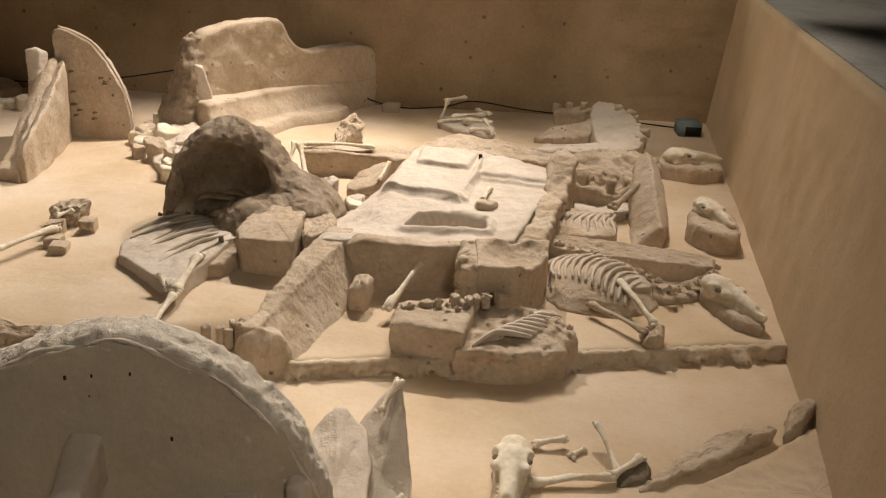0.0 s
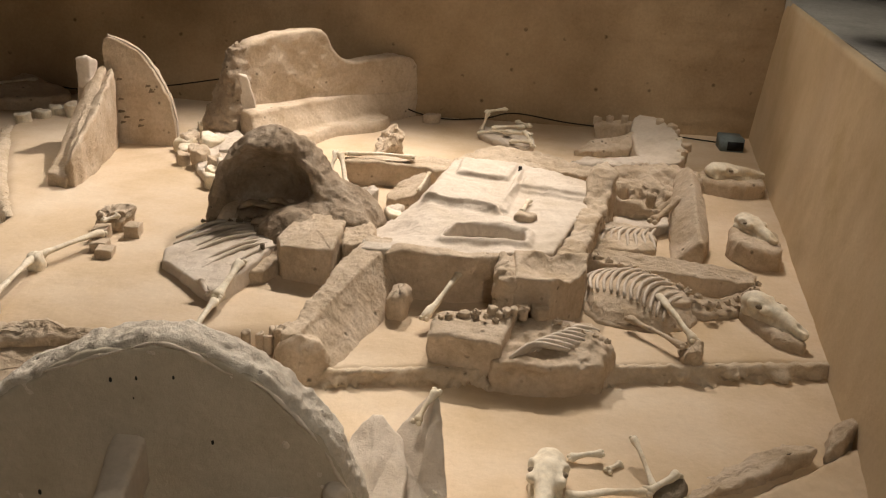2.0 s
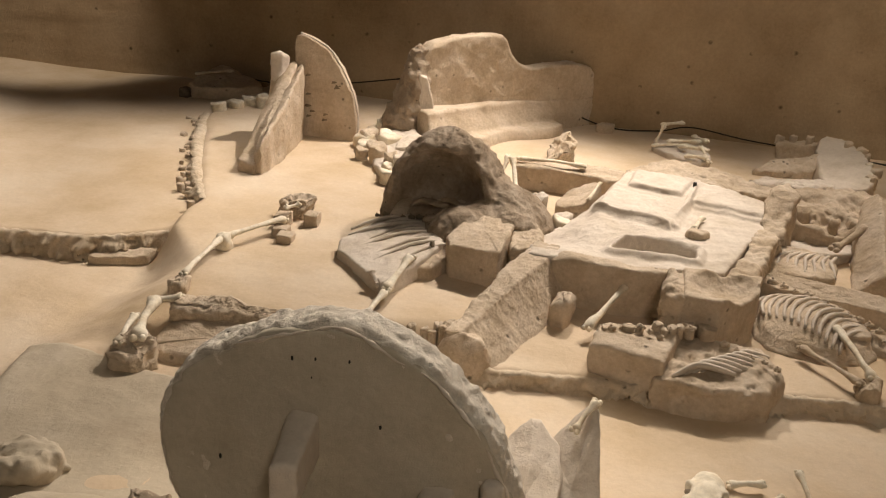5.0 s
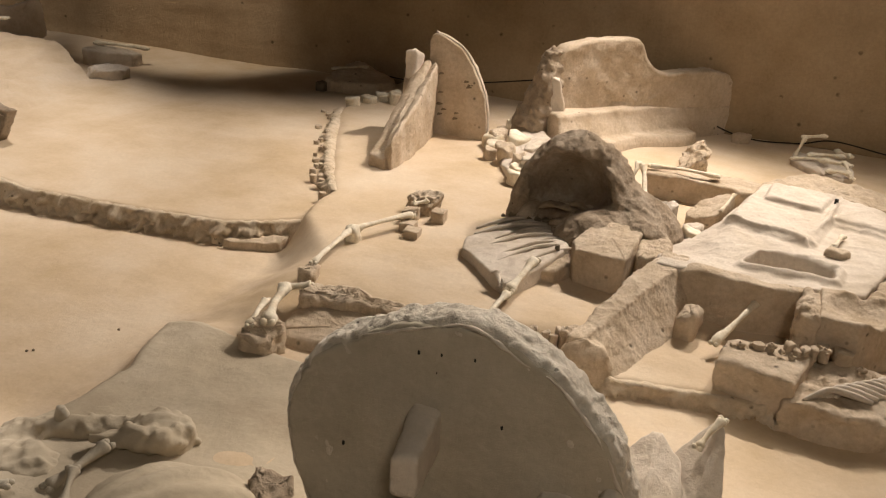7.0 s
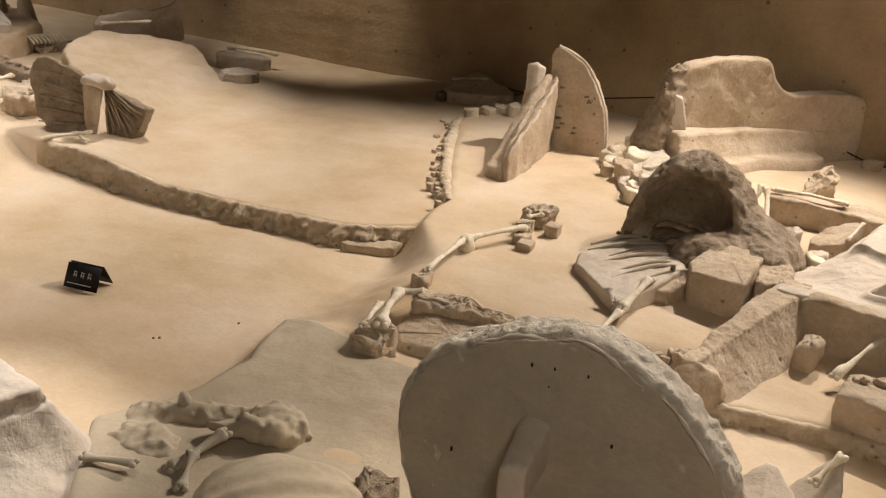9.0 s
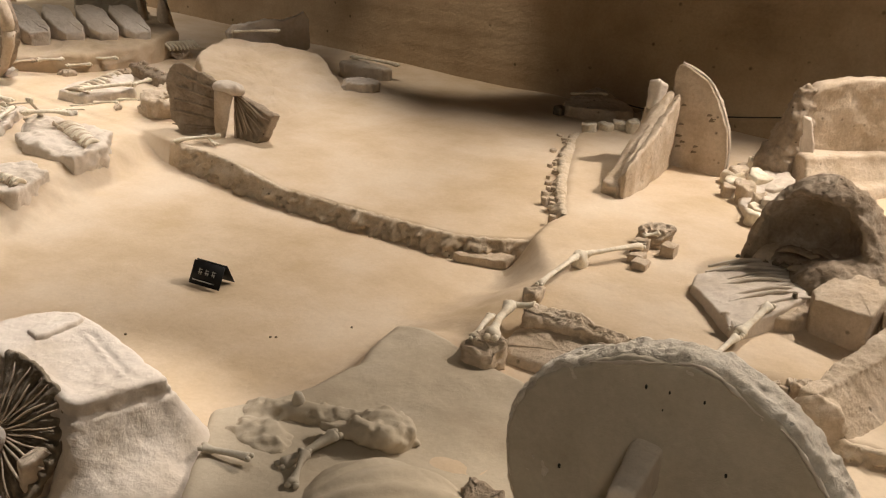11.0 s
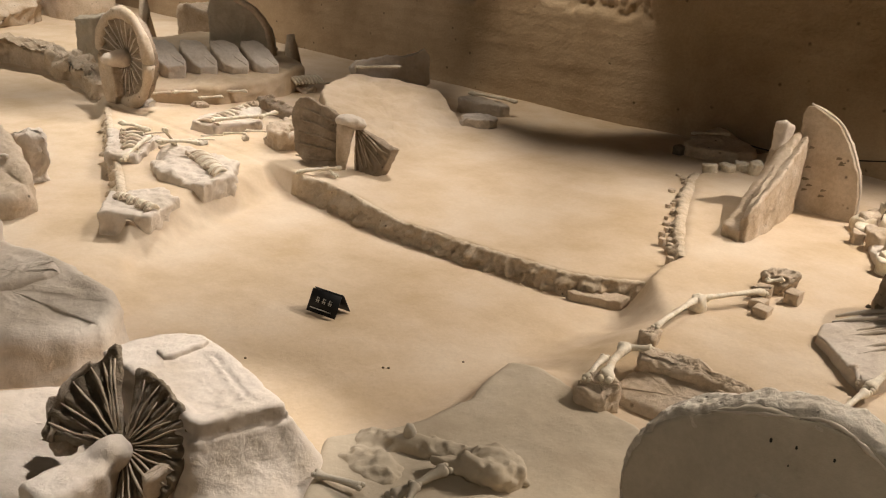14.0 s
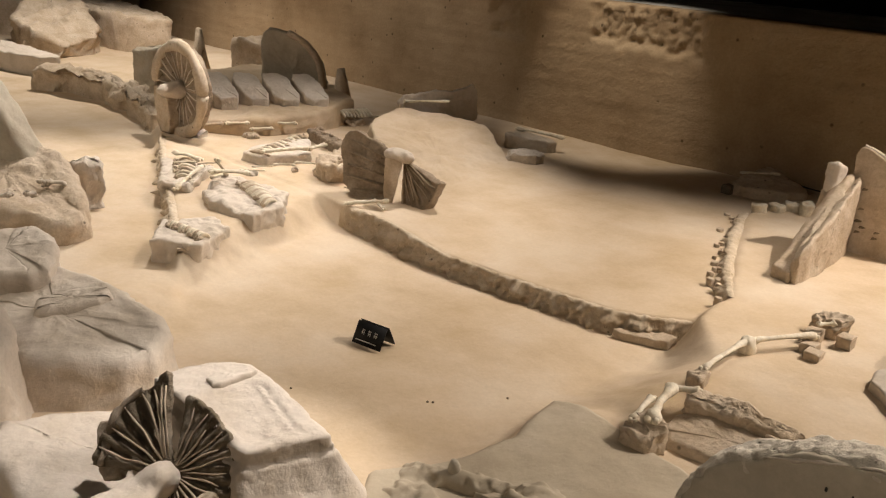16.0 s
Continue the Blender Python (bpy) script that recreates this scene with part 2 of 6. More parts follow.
def prism(pts, low, high=None, turn=Matrix(), bevel=0.02, rough=0.012, flare=0.0, step=0.0, freq=9.0, seed=1.0, rounds=1, back=False, relief=None, rings=0, corner=1):
    """A crumbly solid over an outline (u, v, height). Inner rings close its top; relief(u, v) adds to the top's height."""
    pts = [p if len(p) > 2 else (*p, high) for p in pts]
    area = sum(p[0] * q[1] - q[0] * p[1] for p, q in zip(pts, pts[1:] + pts[:1]))
    if area < 0:
        pts = pts[::-1]
    span = max(math.dist(p[:2], q[:2]) for p in pts for q in pts)
    step = step or min(0.03, max(0.012, span / 42))
    line = resample(pts, step, corner)
    n = len(line)
    cu, cv = sum(p[0] for p in line) / n, sum(p[1] for p in line) / n
    ch = sum(p[2] for p in line) / n
    reach = max(math.dist((cu, cv), p[:2]) for p in line)
    norm = []
    for i, p in enumerate(line):
        a, b = line[i - 1], line[(i + 1) % n]
        d = Vector((b[1] - a[1], a[0] - b[0]))
        norm.append(d.normalized() if d.length > 1e-9 else Vector((1, 0)))
    tall = max(p[2] for p in line) - low
    levels = max(1, min(18, round(tall / step)))
    bm = bmesh.new()
    loops, fade = [], 1.0

    def ring(place, free=True):
        row = []
        for i in range(n):
            p = Vector(place(i))
            s = shake(p, rough, freq, seed)
            row.append(bm.verts.new(turn @ (p + (s if free else Vector((s.x * fade, s.y * fade, s.z))))))
        loops.append(row)

    if back:
        for k in (0.0, 0.35, 0.7):
            ring(lambda i: (cu + (line[i][0] - cu) * max(k, 0.001), cv + (line[i][1] - cv) * max(k, 0.001), low))
    for j in range(levels):
        f = j / levels
        out = flare * (1 - f) ** 2
        ring(lambda i: (line[i][0] + norm[i][0] * out, line[i][1] + norm[i][1] * out, low + (line[i][2] - bevel - low) * f))
    for k in (0.0, 0.4, 0.75, 1.0):
        a = k * math.pi / 2
        ring(lambda i: (line[i][0] - norm[i][0] * bevel * (1 - math.cos(a)), line[i][1] - norm[i][1] * bevel * (1 - math.cos(a)), line[i][2] - bevel * (1 - math.sin(a))))
    count = rings or max(3, min(30, round(reach / (step * 1.3))))
    for k in range(1, count + 1):
        f = max(1 - k / count, 0.002)

        def inner(i):
            x, y, h = line[i][0] - norm[i][0] * bevel, line[i][1] - norm[i][1] * bevel, line[i][2]
            u, v = cu + (x - cu) * f, cv + (y - cv) * f
            return (u, v, ch + (h - ch) * f + (relief(u, v) if relief else 0.0))

        fade = f * f
        ring(inner, False)
    for a, b in zip(loops, loops[1:]):
        for i in range(n):
            j = (i + 1) % n
            bm.faces.new((a[i], a[j], b[j], b[i]))
    return bm


def earth(name, label, pts, low, high=None, mat=None, category="earth block", group="", parent=None, **kw):
    ob = link(name, prism(pts, low, high, **kw), mat or LOESS, parent, label if parent else "")
    return ob if parent else tagged(ob, label, category, group)


def upright(origin, along):
    """The pose in which an outline (u, v) stands on edge: u runs along the ground, v up, and depth away from the front."""
    u = Vector((along[0], along[1], 0)).normalized()
    w = u.cross(Vector((0, 0, 1)))
    m = Matrix((u, Vector((0, 0, 1)), w)).transposed().to_4x4()
    m.translation = origin
    return m


def tube(bm, path, radii, seg=8, flat=1.0, rough=0.0, seed=1.0):
    """A limb along a path with a radius at each point."""
    path = [Vector(p) for p in path]
    loops = []
    for i, p in enumerate(path):
        d = (path[min(i + 1, len(path) - 1)] - path[max(i - 1, 0)]).normalized()
        side = d.cross(Vector((0, 0, 1)))
        side = side.normalized() if side.length > 0.05 else Vector((1, 0, 0))
        up = side.cross(d).normalized()
        row = []
        for k in range(seg):
            a = 2 * math.pi * k / seg
            q = p + (side * math.cos(a) + up * math.sin(a) * flat) * radii[i]
            row.append(bm.verts.new(q + (shake(q, rough, 14, seed) if rough else Vector())))
        loops.append(row)
    for a, b in zip(loops, loops[1:]):
        for i in range(seg):
            bm.faces.new((a[i], a[(i + 1) % seg], b[(i + 1) % seg], b[i]))
    bm.faces.new(loops[0])
    bm.faces.new(loops[-1][::-1])
    return bm


def bezier(ps, k):
    """A smooth line through the points."""
    ps = [Vector(p) for p in ps]
    out = []
    for i in range(len(ps) - 1):
        a, b, c, d = ps[max(i - 1, 0)], ps[i], ps[i + 1], ps[min(i + 2, len(ps) - 1)]
        for j in range(k):
            t = j / k
            out.append(0.5 * ((2 * b) + (c - a) * t + (2 * a - 5 * b + 4 * c - d) * t * t + (3 * b - a - 3 * c + d) * t ** 3))
    return out + [ps[-1]]


def long_bone(p, q, r, seed=1.0):
    """A shaft with two swollen, knobbed ends."""
    p, q = Vector(p), Vector(q)
    r *= 0.74
    fs = (0, 0.02, 0.07, 0.14, 0.24, 0.5, 0.76, 0.86, 0.93, 0.98, 1)
    ks = (0.8, 1.35, 1.6, 1.3, 1.0, 0.86, 1.0, 1.25, 1.55, 1.4, 0.7)
    bow = Vector((0, 0, 0.015)) * (q - p).length
    bm = tube(bmesh.new(), [p.lerp(q, f) + bow * math.sin(math.pi * f) for f in fs], [r * k for k in ks], 10, 0.85, r * 0.55, seed)
    d = (q - p).normalized()
    s = d.cross(Vector((0, 0, 1)))
    s = s.normalized() if s.length > 0.05 else Vector((1, 0, 0))
    for end, sign in ((p, -1), (q, 1)):
        for side in (-1, 1):
            bmesh.ops.create_icosphere(bm, subdivisions=1, radius=r * 0.9, matrix=Matrix.Translation(end + s * side * r * 0.85 + d * sign * r * 0.1))
    return bm


def rib(p, q, lift, r, bend=(0, 0, 0)):
    p, q = Vector(p), Vector(q)
    mid = (p + q) / 2 + Vector((0, 0, lift)) + Vector(bend)
    line = bezier([p, p.lerp(mid, 0.55) + Vector((0, 0, lift * 0.25)), mid, q.lerp(mid, 0.5) + Vector((0, 0, lift * 0.2)), q], 4)
    n = len(line)
    return tube(bmesh.new(), line, [r * (0.75 + 0.5 * math.sin(math.pi * i / (n - 1))) for i in range(n)], 6, 1.4, r * 0.2)


def vertebra(at, along, r, seed=1.0):
    """A knuckle of the spine: a rough drum with a crest and two wings."""
    d = Vector(along).normalized()
    s = d.cross(Vector((0, 0, 1))).normalized()
    k = 0.75 + 0.5 * noise.noise(Vector((seed * 3.7, at[0] * 9, at[1] * 9)))
    r *= 0.9 * max(0.5, k)
    a = Vector(at) + noise.noise_vector(Vector((seed * 2.3, at[0] * 7, 1))) * r * 0.7
    bm = tube(bmesh.new(), [a - d * r * 1.1, a - d * r * 0.6, a + d * r * 0.5, a + d * r * 1.1], [r * 0.5, r, r * 0.8, r * 0.5], 8, 0.8, r * 0.55, seed)
    tube(bm, [a + Vector((0, 0, r * 0.2)), a + Vector((0, 0, r * 1.1)) - d * r * 0.5], [r * 0.5, r * 0.2], 6, 1, r * 0.3, seed)
    for w in (-1, 1):
        tube(bm, [a + s * w * r * 0.4, a + s * w * r * 1.4 - d * r * 0.4 - Vector((0, 0, r * 0.3))], [r * 0.5, r * 0.22], 6, 0.6, r * 0.3, seed)
    return bm


def skull_form(x, y, z):
    """A long skull: rounded braincase, brow ridges with hollow sockets, a muzzle that narrows, cheek bones and a jaw."""
    f = blend(egg(x, y, z, (-0.3, 0.0, 0.1), (0.2, 0.15, 0.14)), beam(x, y, z, (-0.15, 0.0, 0.12), (0.42, 0.0, 0.06), 0.11, 0.065), 0.08)
    for side in (-1, 1):
        f = blend(f, beam(x, y, z, (-0.24, side * 0.14, 0.15), (-0.02, side * 0.13, 0.14), 0.05, 0.045), 0.04)
        f = blend(f, beam(x, y, z, (-0.34, side * 0.13, 0.02), (0.4, side * 0.05, -0.02), 0.05, 0.03), 0.03)
    for side in (-1, 1):
        f = carve(f, egg(x, y, z, (-0.13, side * 0.18, 0.17), (0.08, 0.06, 0.06)), 0.02)
    return carve(f, egg(x, y, z, (0.42, 0.0, 0.12), (0.1, 0.035, 0.04)), 0.02)


def skull_thing(at, heading, size, label, stand=None):
    """A long skull bedded in earth: wide brow, narrow muzzle, hollow sockets, a row of teeth."""
    e = base("horse_skull", at, label, "skull", "horse skulls")
    k = size
    turn = Matrix.Rotation(radians(heading), 4, "Z")
    cranium = sculpt("cranium", skull_form, (-0.6, -0.3, -0.1), (0.62, 0.3, 0.34), 0.021, BONE, e, rough=0.008, freq=9, seed=heading * 0.1, fine=0.5)
    cranium.data.transform(turn @ Matrix.Scale(k, 4))
    # dark balls stand for the shade inside the hollow sockets
    for side in (-1, 1):
        part("eye_socket", socket(turn @ Vector((-0.13 * k, side * 0.135 * k, 0.15 * k)), k * 0.04), DARK, cranium, "dark ball for the shade in the eye socket")
    for n in range(6):
        p = turn @ Vector(((0.08 + 0.05 * n) * k, -(0.085 - 0.004 * n) * k, (0.0 - 0.002 * n) * k))
        part("tooth", tube(bmesh.new(), [p, p + Vector((0, 0, 0.04 * k))], [0.02 * k, 0.022 * k], 6, 1, 0.005 * k, n), BONE, cranium)
    if stand:
        part("earth_pedestal", prism(stand, -0.25 - at[2], 0.005, bevel=0.03, rough=0.014, flare=0.03), LOESS, e, "earth left standing under the skull")
    return e


def socket(at, r):
    bm = bmesh.new()
    bmesh.ops.create_icosphere(bm, subdivisions=2, radius=r, matrix=Matrix.Translation(at) @ Matrix.Diagonal((1, 1, 0.5, 1)))
    return bm


# ---- ground and enclosing walls ----
def tone(x, y, f, s=0.0):
    return noise.noise(Vector((x * f + s, y * f - s, s)))


def scarp_line(x):
    return float(np.interp(x, (-6.3, -5.4, -4.8, -4.1, -3.44, -3.24, -3.06, -2.9), (4.33, 4.34, 4.29, 4.38, 4.49, 4.6, 4.75, 4.95)))


def ground_height(x, y):
    wob = 0.05 * tone(x, y, 2.3) + 0.02 * tone(x, y, 9, 3) + 0.008 * tone(x, y, 27, 5)
    # the bench of the middle chariots, with its broken front edge
    front = 3.78 + 0.19 * x + wob * 0.5
    z = -0.062 + 0.062 * smooth(-0.012, 0.03, y - front)
    if x < -0.6:
        shelf = -0.10 + 0.10 * smooth(3.2, 3.9, y + wob)
        z = z + (shelf - z) * smooth(-0.9, -1.25, x + wob * 0.6)
    # the sunken floor with the sign, under a low scarp
    scarp = scarp_line(x) + 0.3 * wob
    behind = -0.115 + 0.05 * smooth(-4.6, -5.6, x) + 0.075 * smooth(4.4, 6.2, y) * smooth(-5.6, -4.8, x)
    low = -0.24 + (behind + 0.24) * smooth(-0.01, 0.035, y - scarp)
    line = float(np.interp(y, (3.3, 4.2, 4.65, 5.1, 7.0), (-2.78, -2.74, -3.0, -3.03, -3.98)))
    wide = float(np.interp(y, (3.3, 4.1, 4.6, 4.8), (0.36, 0.3, 0.10, 0.05)))
    side = smooth(line + wide, line - wide, x + wob * 0.6)
    z = z + (low - z) * side
    # the far bench on the left, and the corridor beside it
    bench = smooth(-0.05, 0.3, -(x + 5.3) - 0.42 * (y - 2.29) + wob) * smooth(4.9, 4.2, y + wob)
    z = z + (-0.06 - z) * bench
    lane = smooth(0.03, -0.06, (y - 2.72) + 0.45 * (x + 5.7) + wob * 0.8) * smooth(-5.0, -5.7, x)
    z = z + (-0.17 - z) * lane
    # the grey bank before the sunken floor
    bank = smooth(3.42, 3.25, y + wob * 0.4 - 0.35 * (x + 2.9)) * smooth(-2.98, -2.84, x + 0.28 * (3.3 - y) * -1 + wob * 0.5) * smooth(-0.9, -1.3, x)
    z = z + (-0.10 + 0.05 * smooth(3.2, 2.2, y) - z) * bank
    return z + 0.010 * tone(x, y, 1.3, 2) + 0.004 * tone(x, y, 6, 4) + 0.0015 * tone(x, y, 22, 6)


def build_ground():
    xs = list(np.arange(-20.0, -9.0, 0.12)) + list(np.arange(-9.0, 2.6, 0.028))
    ys = list(np.arange(0.6, 6.6, 0.028)) + list(np.arange(6.6, 8.6, 0.06))
    verts = [(x, y, ground_height(x, y)) for y in ys for x in xs]
    n = len(xs)
    faces = [(j * n + i, j * n + i + 1, (j + 1) * n + i + 1, (j + 1) * n + i) for j in range(len(ys) - 1) for i in range(n - 1)]
    me = bpy.data.meshes.new("ground")
    me.from_pydata(verts, [], faces)
    me.materials.append(FLOOR)
    me.polygons.foreach_set("use_smooth", [True] * len(me.polygons))
    return tagged(new("ground", me), "tan loess pit floor with low broken scarps", "ground", "", "structure")


build_ground()


def crumbly_face(name, label, line, low, high, rough, mat, category, lean=0.02, lip=0.07, seed=1.0):
    """The broken face of a low earth step along a line, with gouges, and a lip that runs back into the ground."""
    pts = [Vector(p) for p in line]
    dense = []
    for p, q in zip(pts, pts[1:]):
        k = max(1, int((q - p).length / 0.014))
        dense += [p.lerp(q, i / k) for i in range(k)]
    n = len(dense)
    bm = bmesh.new()
    rows = []
    for i, p in enumerate(dense):
        d = (dense[min(i + 3, n - 1)] - dense[max(i - 3, 0)]).normalized()
        out = Vector((d.y, -d.x, 0))
        end = smooth(0, 12, i) * smooth(n - 1, n - 13, i)
        row = []
        lo, hi = low(p) if callable(low) else low, high(p) if callable(high) else high
        for j in range(11):
            f = j / 8
            if j <= 8:
                q = Vector((p.x, p.y, lo + (hi - lo) * f)) + out * lean * (1 - f)
                gouge = abs(noise.noise(Vector((p.x * 9, p.y * 9, q.z * 16 + seed)))) + 0.6 * abs(noise.noise(Vector((p.x * 34, p.y * 34, q.z * 20 + seed)))) + 0.35 * noise.noise(Vector((p.x * 80, p.y * 80, q.z * 80)))
                q += out * rough * (gouge * 1.6 - 0.35) * end * (0.5 + math.sin(math.pi * min(1, f + 0.15)))
                q.z += 0.35 * rough * noise.noise(Vector((p.x * 22, p.y * 22, seed))) * f * end
            else:
                q = Vector((p.x, p.y, hi - 0.004 - 0.02 * (j - 9))) - out * lip * (j - 8) / 2
                q.z += 0.25 * rough * noise.noise(Vector((q.x * 30, q.y * 30, seed))) * end
            row.append(bm.verts.new(q))
        rows.append(row)
    for a, c in zip(rows, rows[1:]):
        for j in range(10):
            bm.faces.new((a[j], c[j], c[j + 1], a[j + 1]))
    return tagged(link(name, bm, mat), label, category, "", "structure")


crumbly_face("scarp_middle", "crumbling vertical face of low loess scarp", [(x, scarp_line(x) - 0.005, 0) for x in np.linspace(-6.05, -3.03, 40)], -0.26, lambda p: -0.108 + 0.055 * smooth(-4.6, -5.6, p.x), 0.054, SCARP, "scarp", 0.03)
crumbly_face("scarp_front", "broken front edge of the chariot bench", [(x, 3.775 + 0.19 * x, 0) for x in np.linspace(-1.0, 1.5, 30)], -0.09, 0.004, 0.045, SCARP, "scarp", 0.03, seed=5.0)
crumbly_face("scarp_ridge", "crumbled edge between two pit floors", [(-4.0, 7.0, 0), (-3.78, 6.45, 0), (-3.66, 6.2, 0), (-3.42, 5.75, 0), (-3.2, 5.38, 0), (-3.0, 5.08, 0)], -0.12, 0.004, 0.06, SCARP, "scarp", 0.03, 0.08, 9.0)
crumbly_face("scarp_lane", "crumbled edge of the far bench", [(-8.95, 4.2, 0), (-8.0, 3.75, 0), (-7.0, 3.3, 0), (-6.0, 2.84, 0), (-5.7, 2.72, 0)], -0.22, -0.045, 0.05, SCARP, "scarp", 0.03, 0.06, 13.0)


def sheet(name, label, corner, across, up, nu, nv, mat, offset, thick):
    """A wall with thickness whose face is uneven by offset(u, v), in metres along its own sides."""
    c, a, u = Vector(corner), Vector(across), Vector(up)
    out = a.cross(u).normalized()
    bm = bmesh.new()
    rows = []
    for j in range(nv + 1):
        rows.append([bm.verts.new(c + a * i / nu + u * j / nv + out * offset(i / nu * a.length, j / nv * u.length)) for i in range(nu + 1)])
    for j in range(nv):
        for i in range(nu):
            bm.faces.new((rows[j][i], rows[j][i + 1], rows[j + 1][i + 1], rows[j + 1][i]))
    rim = [r for r in rows[0]] + [rows[j][nu] for j in range(1, nv + 1)] + rows[nv][-2::-1] + [rows[j][0] for j in range(nv - 1, 0, -1)]
    far = [bm.verts.new(v.co - out * thick) for v in rim]
    for i in range(len(rim)):
        k = (i + 1) % len(rim)
        bm.faces.new((rim[k], rim[i], far[i], far[k]))
    bm.faces.new(far[::-1])
    ob = link(name, bm, mat)
    return tagged(ob, label, "wall", "", "structure")


def chiselled(u, v):
    """Shallow relief of the back wall, with two patches of pick marks near its top."""
    z = 0.012 * noise.noise(Vector((u * 1.2, v * 1.2, 3))) + 0.004 * noise.noise(Vector((u * 7, v * 7, 4))) + 0.008 * noise.noise(Vector((u * 0.9, v * 11, 6)))
    z -= 0.014 * smooth(0.03, 0.0, abs(u - 16.52 - 0.05 * noise.noise(Vector((v * 4, 0, 0))))) * smooth(0.7, 1.0, v)
    for c, w, b in ((11.9, 0.75, 1.36), (9.9, 0.3, 1.25)):
        f = smooth(w, w - 0.12, abs(u - c) + 0.1 * noise.noise(Vector((u * 5, v * 5, 1)))) * smooth(b - 0.06, b + 0.04, v + 0.12 * (u - c) * 0.4 + 0.06 * noise.noise(Vector((u * 6, v * 6, 9))))
        z -= f * (0.08 + 0.02 * math.sin(u * 95 + 3 * noise.noise(Vector((u * 3, v * 9, 2)))) * smooth(1.45, 1.6, v) + 0.06 * noise.noise(Vector((u * 16, v * 16, 5))))
    return z


sheet("wall_north", "dark brown rammed earth pit wall with pick marks", (-18, 8.25, -0.3), (20.2, 0.0, 0), (0, 0.03, 1.78), 700, 62, WALL, chiselled, 0.4)
sheet("wall_east", "smooth pale plastered earth pit wall", (2.08, 8.4, -0.35), (-1.25, -8.0, 0), (0.14, 0, 1.57), 160, 34, WALLR, lambda u, v: 0.02 * noise.noise(Vector((u, v, 1))) + 0.006 * noise.noise(Vector((u * 6, v * 6, 4))), 0.3)


def slab_box(name, label, x0, x1, y0, y1, z0, z1, mat, category, bump=0.0):
    bm = bmesh.new()
    bmesh.ops.create_cube(bm, size=1, matrix=Matrix.Translation(((x0 + x1) / 2, (y0 + y1) / 2, (z0 + z1) / 2)) @ Matrix.Diagonal((x1 - x0, y1 - y0, z1 - z0, 1)))
    return tagged(link(name, bm, mat, smooth=False), label, category, "", "structure")


slab_box("ledge_north", "grey dusty ledge along the pit edge", -24, 3.0, 8.66, 11.4, 1.2, 1.47, STONE, "ledge")
slab_box("hall_wall_north", "black painted hall wall", -24, 9, 11.4, 11.7, -0.4, 5.0, VOID, "wall")
slab_box("hall_wall_west", "black painted hall wall", -20.6, -20.3, -3, 11.4, -0.4, 5.0, WALL, "wall")
slab_box("hall_wall_east", "black painted hall wall", 8.7, 9, -3, 11.4, -0.4, 5.0, VOID, "wall")
slab_box("hall_wall_south", "black painted hall wall", -24, 9, -3.3, -3, -0.4, 5.0, VOID, "wall")
slab_box("ceiling", "black painted hall ceiling", -24, 9, -3.3, 11.7, 5.0, 5.2, VOID, "ceiling")
slab_box("walkway", "grey raised visitor walkway", -20.3, 1.0, -3, 0.62, -0.4, 0.45, STONE, "walkway")
bm = bmesh.new()
top = [(2.24, 8.6), (8.6, 8.6), (8.6, -3), (0.72, -3), (1.12, 0.6)]
face = bm.faces.new([bm.verts.new((x, y, 1.225)) for x, y in top])
ext = bmesh.ops.extrude_face_region(bm, geom=[face])
bmesh.ops.translate(bm, vec=(0, 0, -0.4), verts=[v for v in ext["geom"] if isinstance(v, bmesh.types.BMVert)])
tagged(link("ledge_east", bm, STONE, smooth=False), "grey dusty stone ledge beside the pit", "ledge", "", "structure")


# ---- the great clay wheel near the walkway ----
wheel = base("standing_wheel", (-1.05, 2.3, -0.1), "grey clay chariot wheel disc standing half buried", "wheel")
W = upright((0, 0, 0), (1, 0.02))


HUB = 0.40


def wheel_radius(a):
    """The worn outline of the disc by angle: fuller towards its left."""
    a = np.where(np.asarray(a) < -1.6, np.asarray(a) + 2 * math.pi, a)
    return 0.520 + 0.062 * ramp(1.9, 2.9, a) + 0.03 * ramp(0.35, 0.0, a) + 0.008 * np.sin(a * 5) + 0.004 * np.sin(a * 13 + 1)


def wheel_rim(x, y, z):
    r, a = np.hypot(x, z - HUB), np.arctan2(z - HUB, x)
    p, q = r - wheel_radius(a) + 0.035, np.abs(-y + 0.072) - 0.035
    return np.minimum(np.maximum(p, q), 0) + np.hypot(np.maximum(p, 0), np.maximum(q, 0)) - 0.035


def wheel_face(x, y, z):
    r, a = np.hypot(x, z - HUB), np.arctan2(z - HUB, x)
    jag = 0.012 * gritty(a * 0 + a, a * 0, a * 0, 5.0, 3) + 0.006 * gritty(a, a * 0, a * 0, 17.0, 4)
    bulge = 0.012 - 0.012 * ramp(0.2, 0.5, r)
    return np.maximum(r - wheel_radius(a) + 0.018 - jag, np.maximum(-y - 0.004 - bulge, y - 0.07))


def arc_line(a0, a1, n):
    """Along the broken edge of the face, just under the rim."""
    out = []
    for a in np.linspace(radians(a0), radians(a1), n):
        r = float(wheel_radius(a)) - 0.022 + 0.008 * math.sin(a * 9)
        out.append(Vector((r * math.cos(a), -0.004, HUB + r * math.sin(a))))
    return out


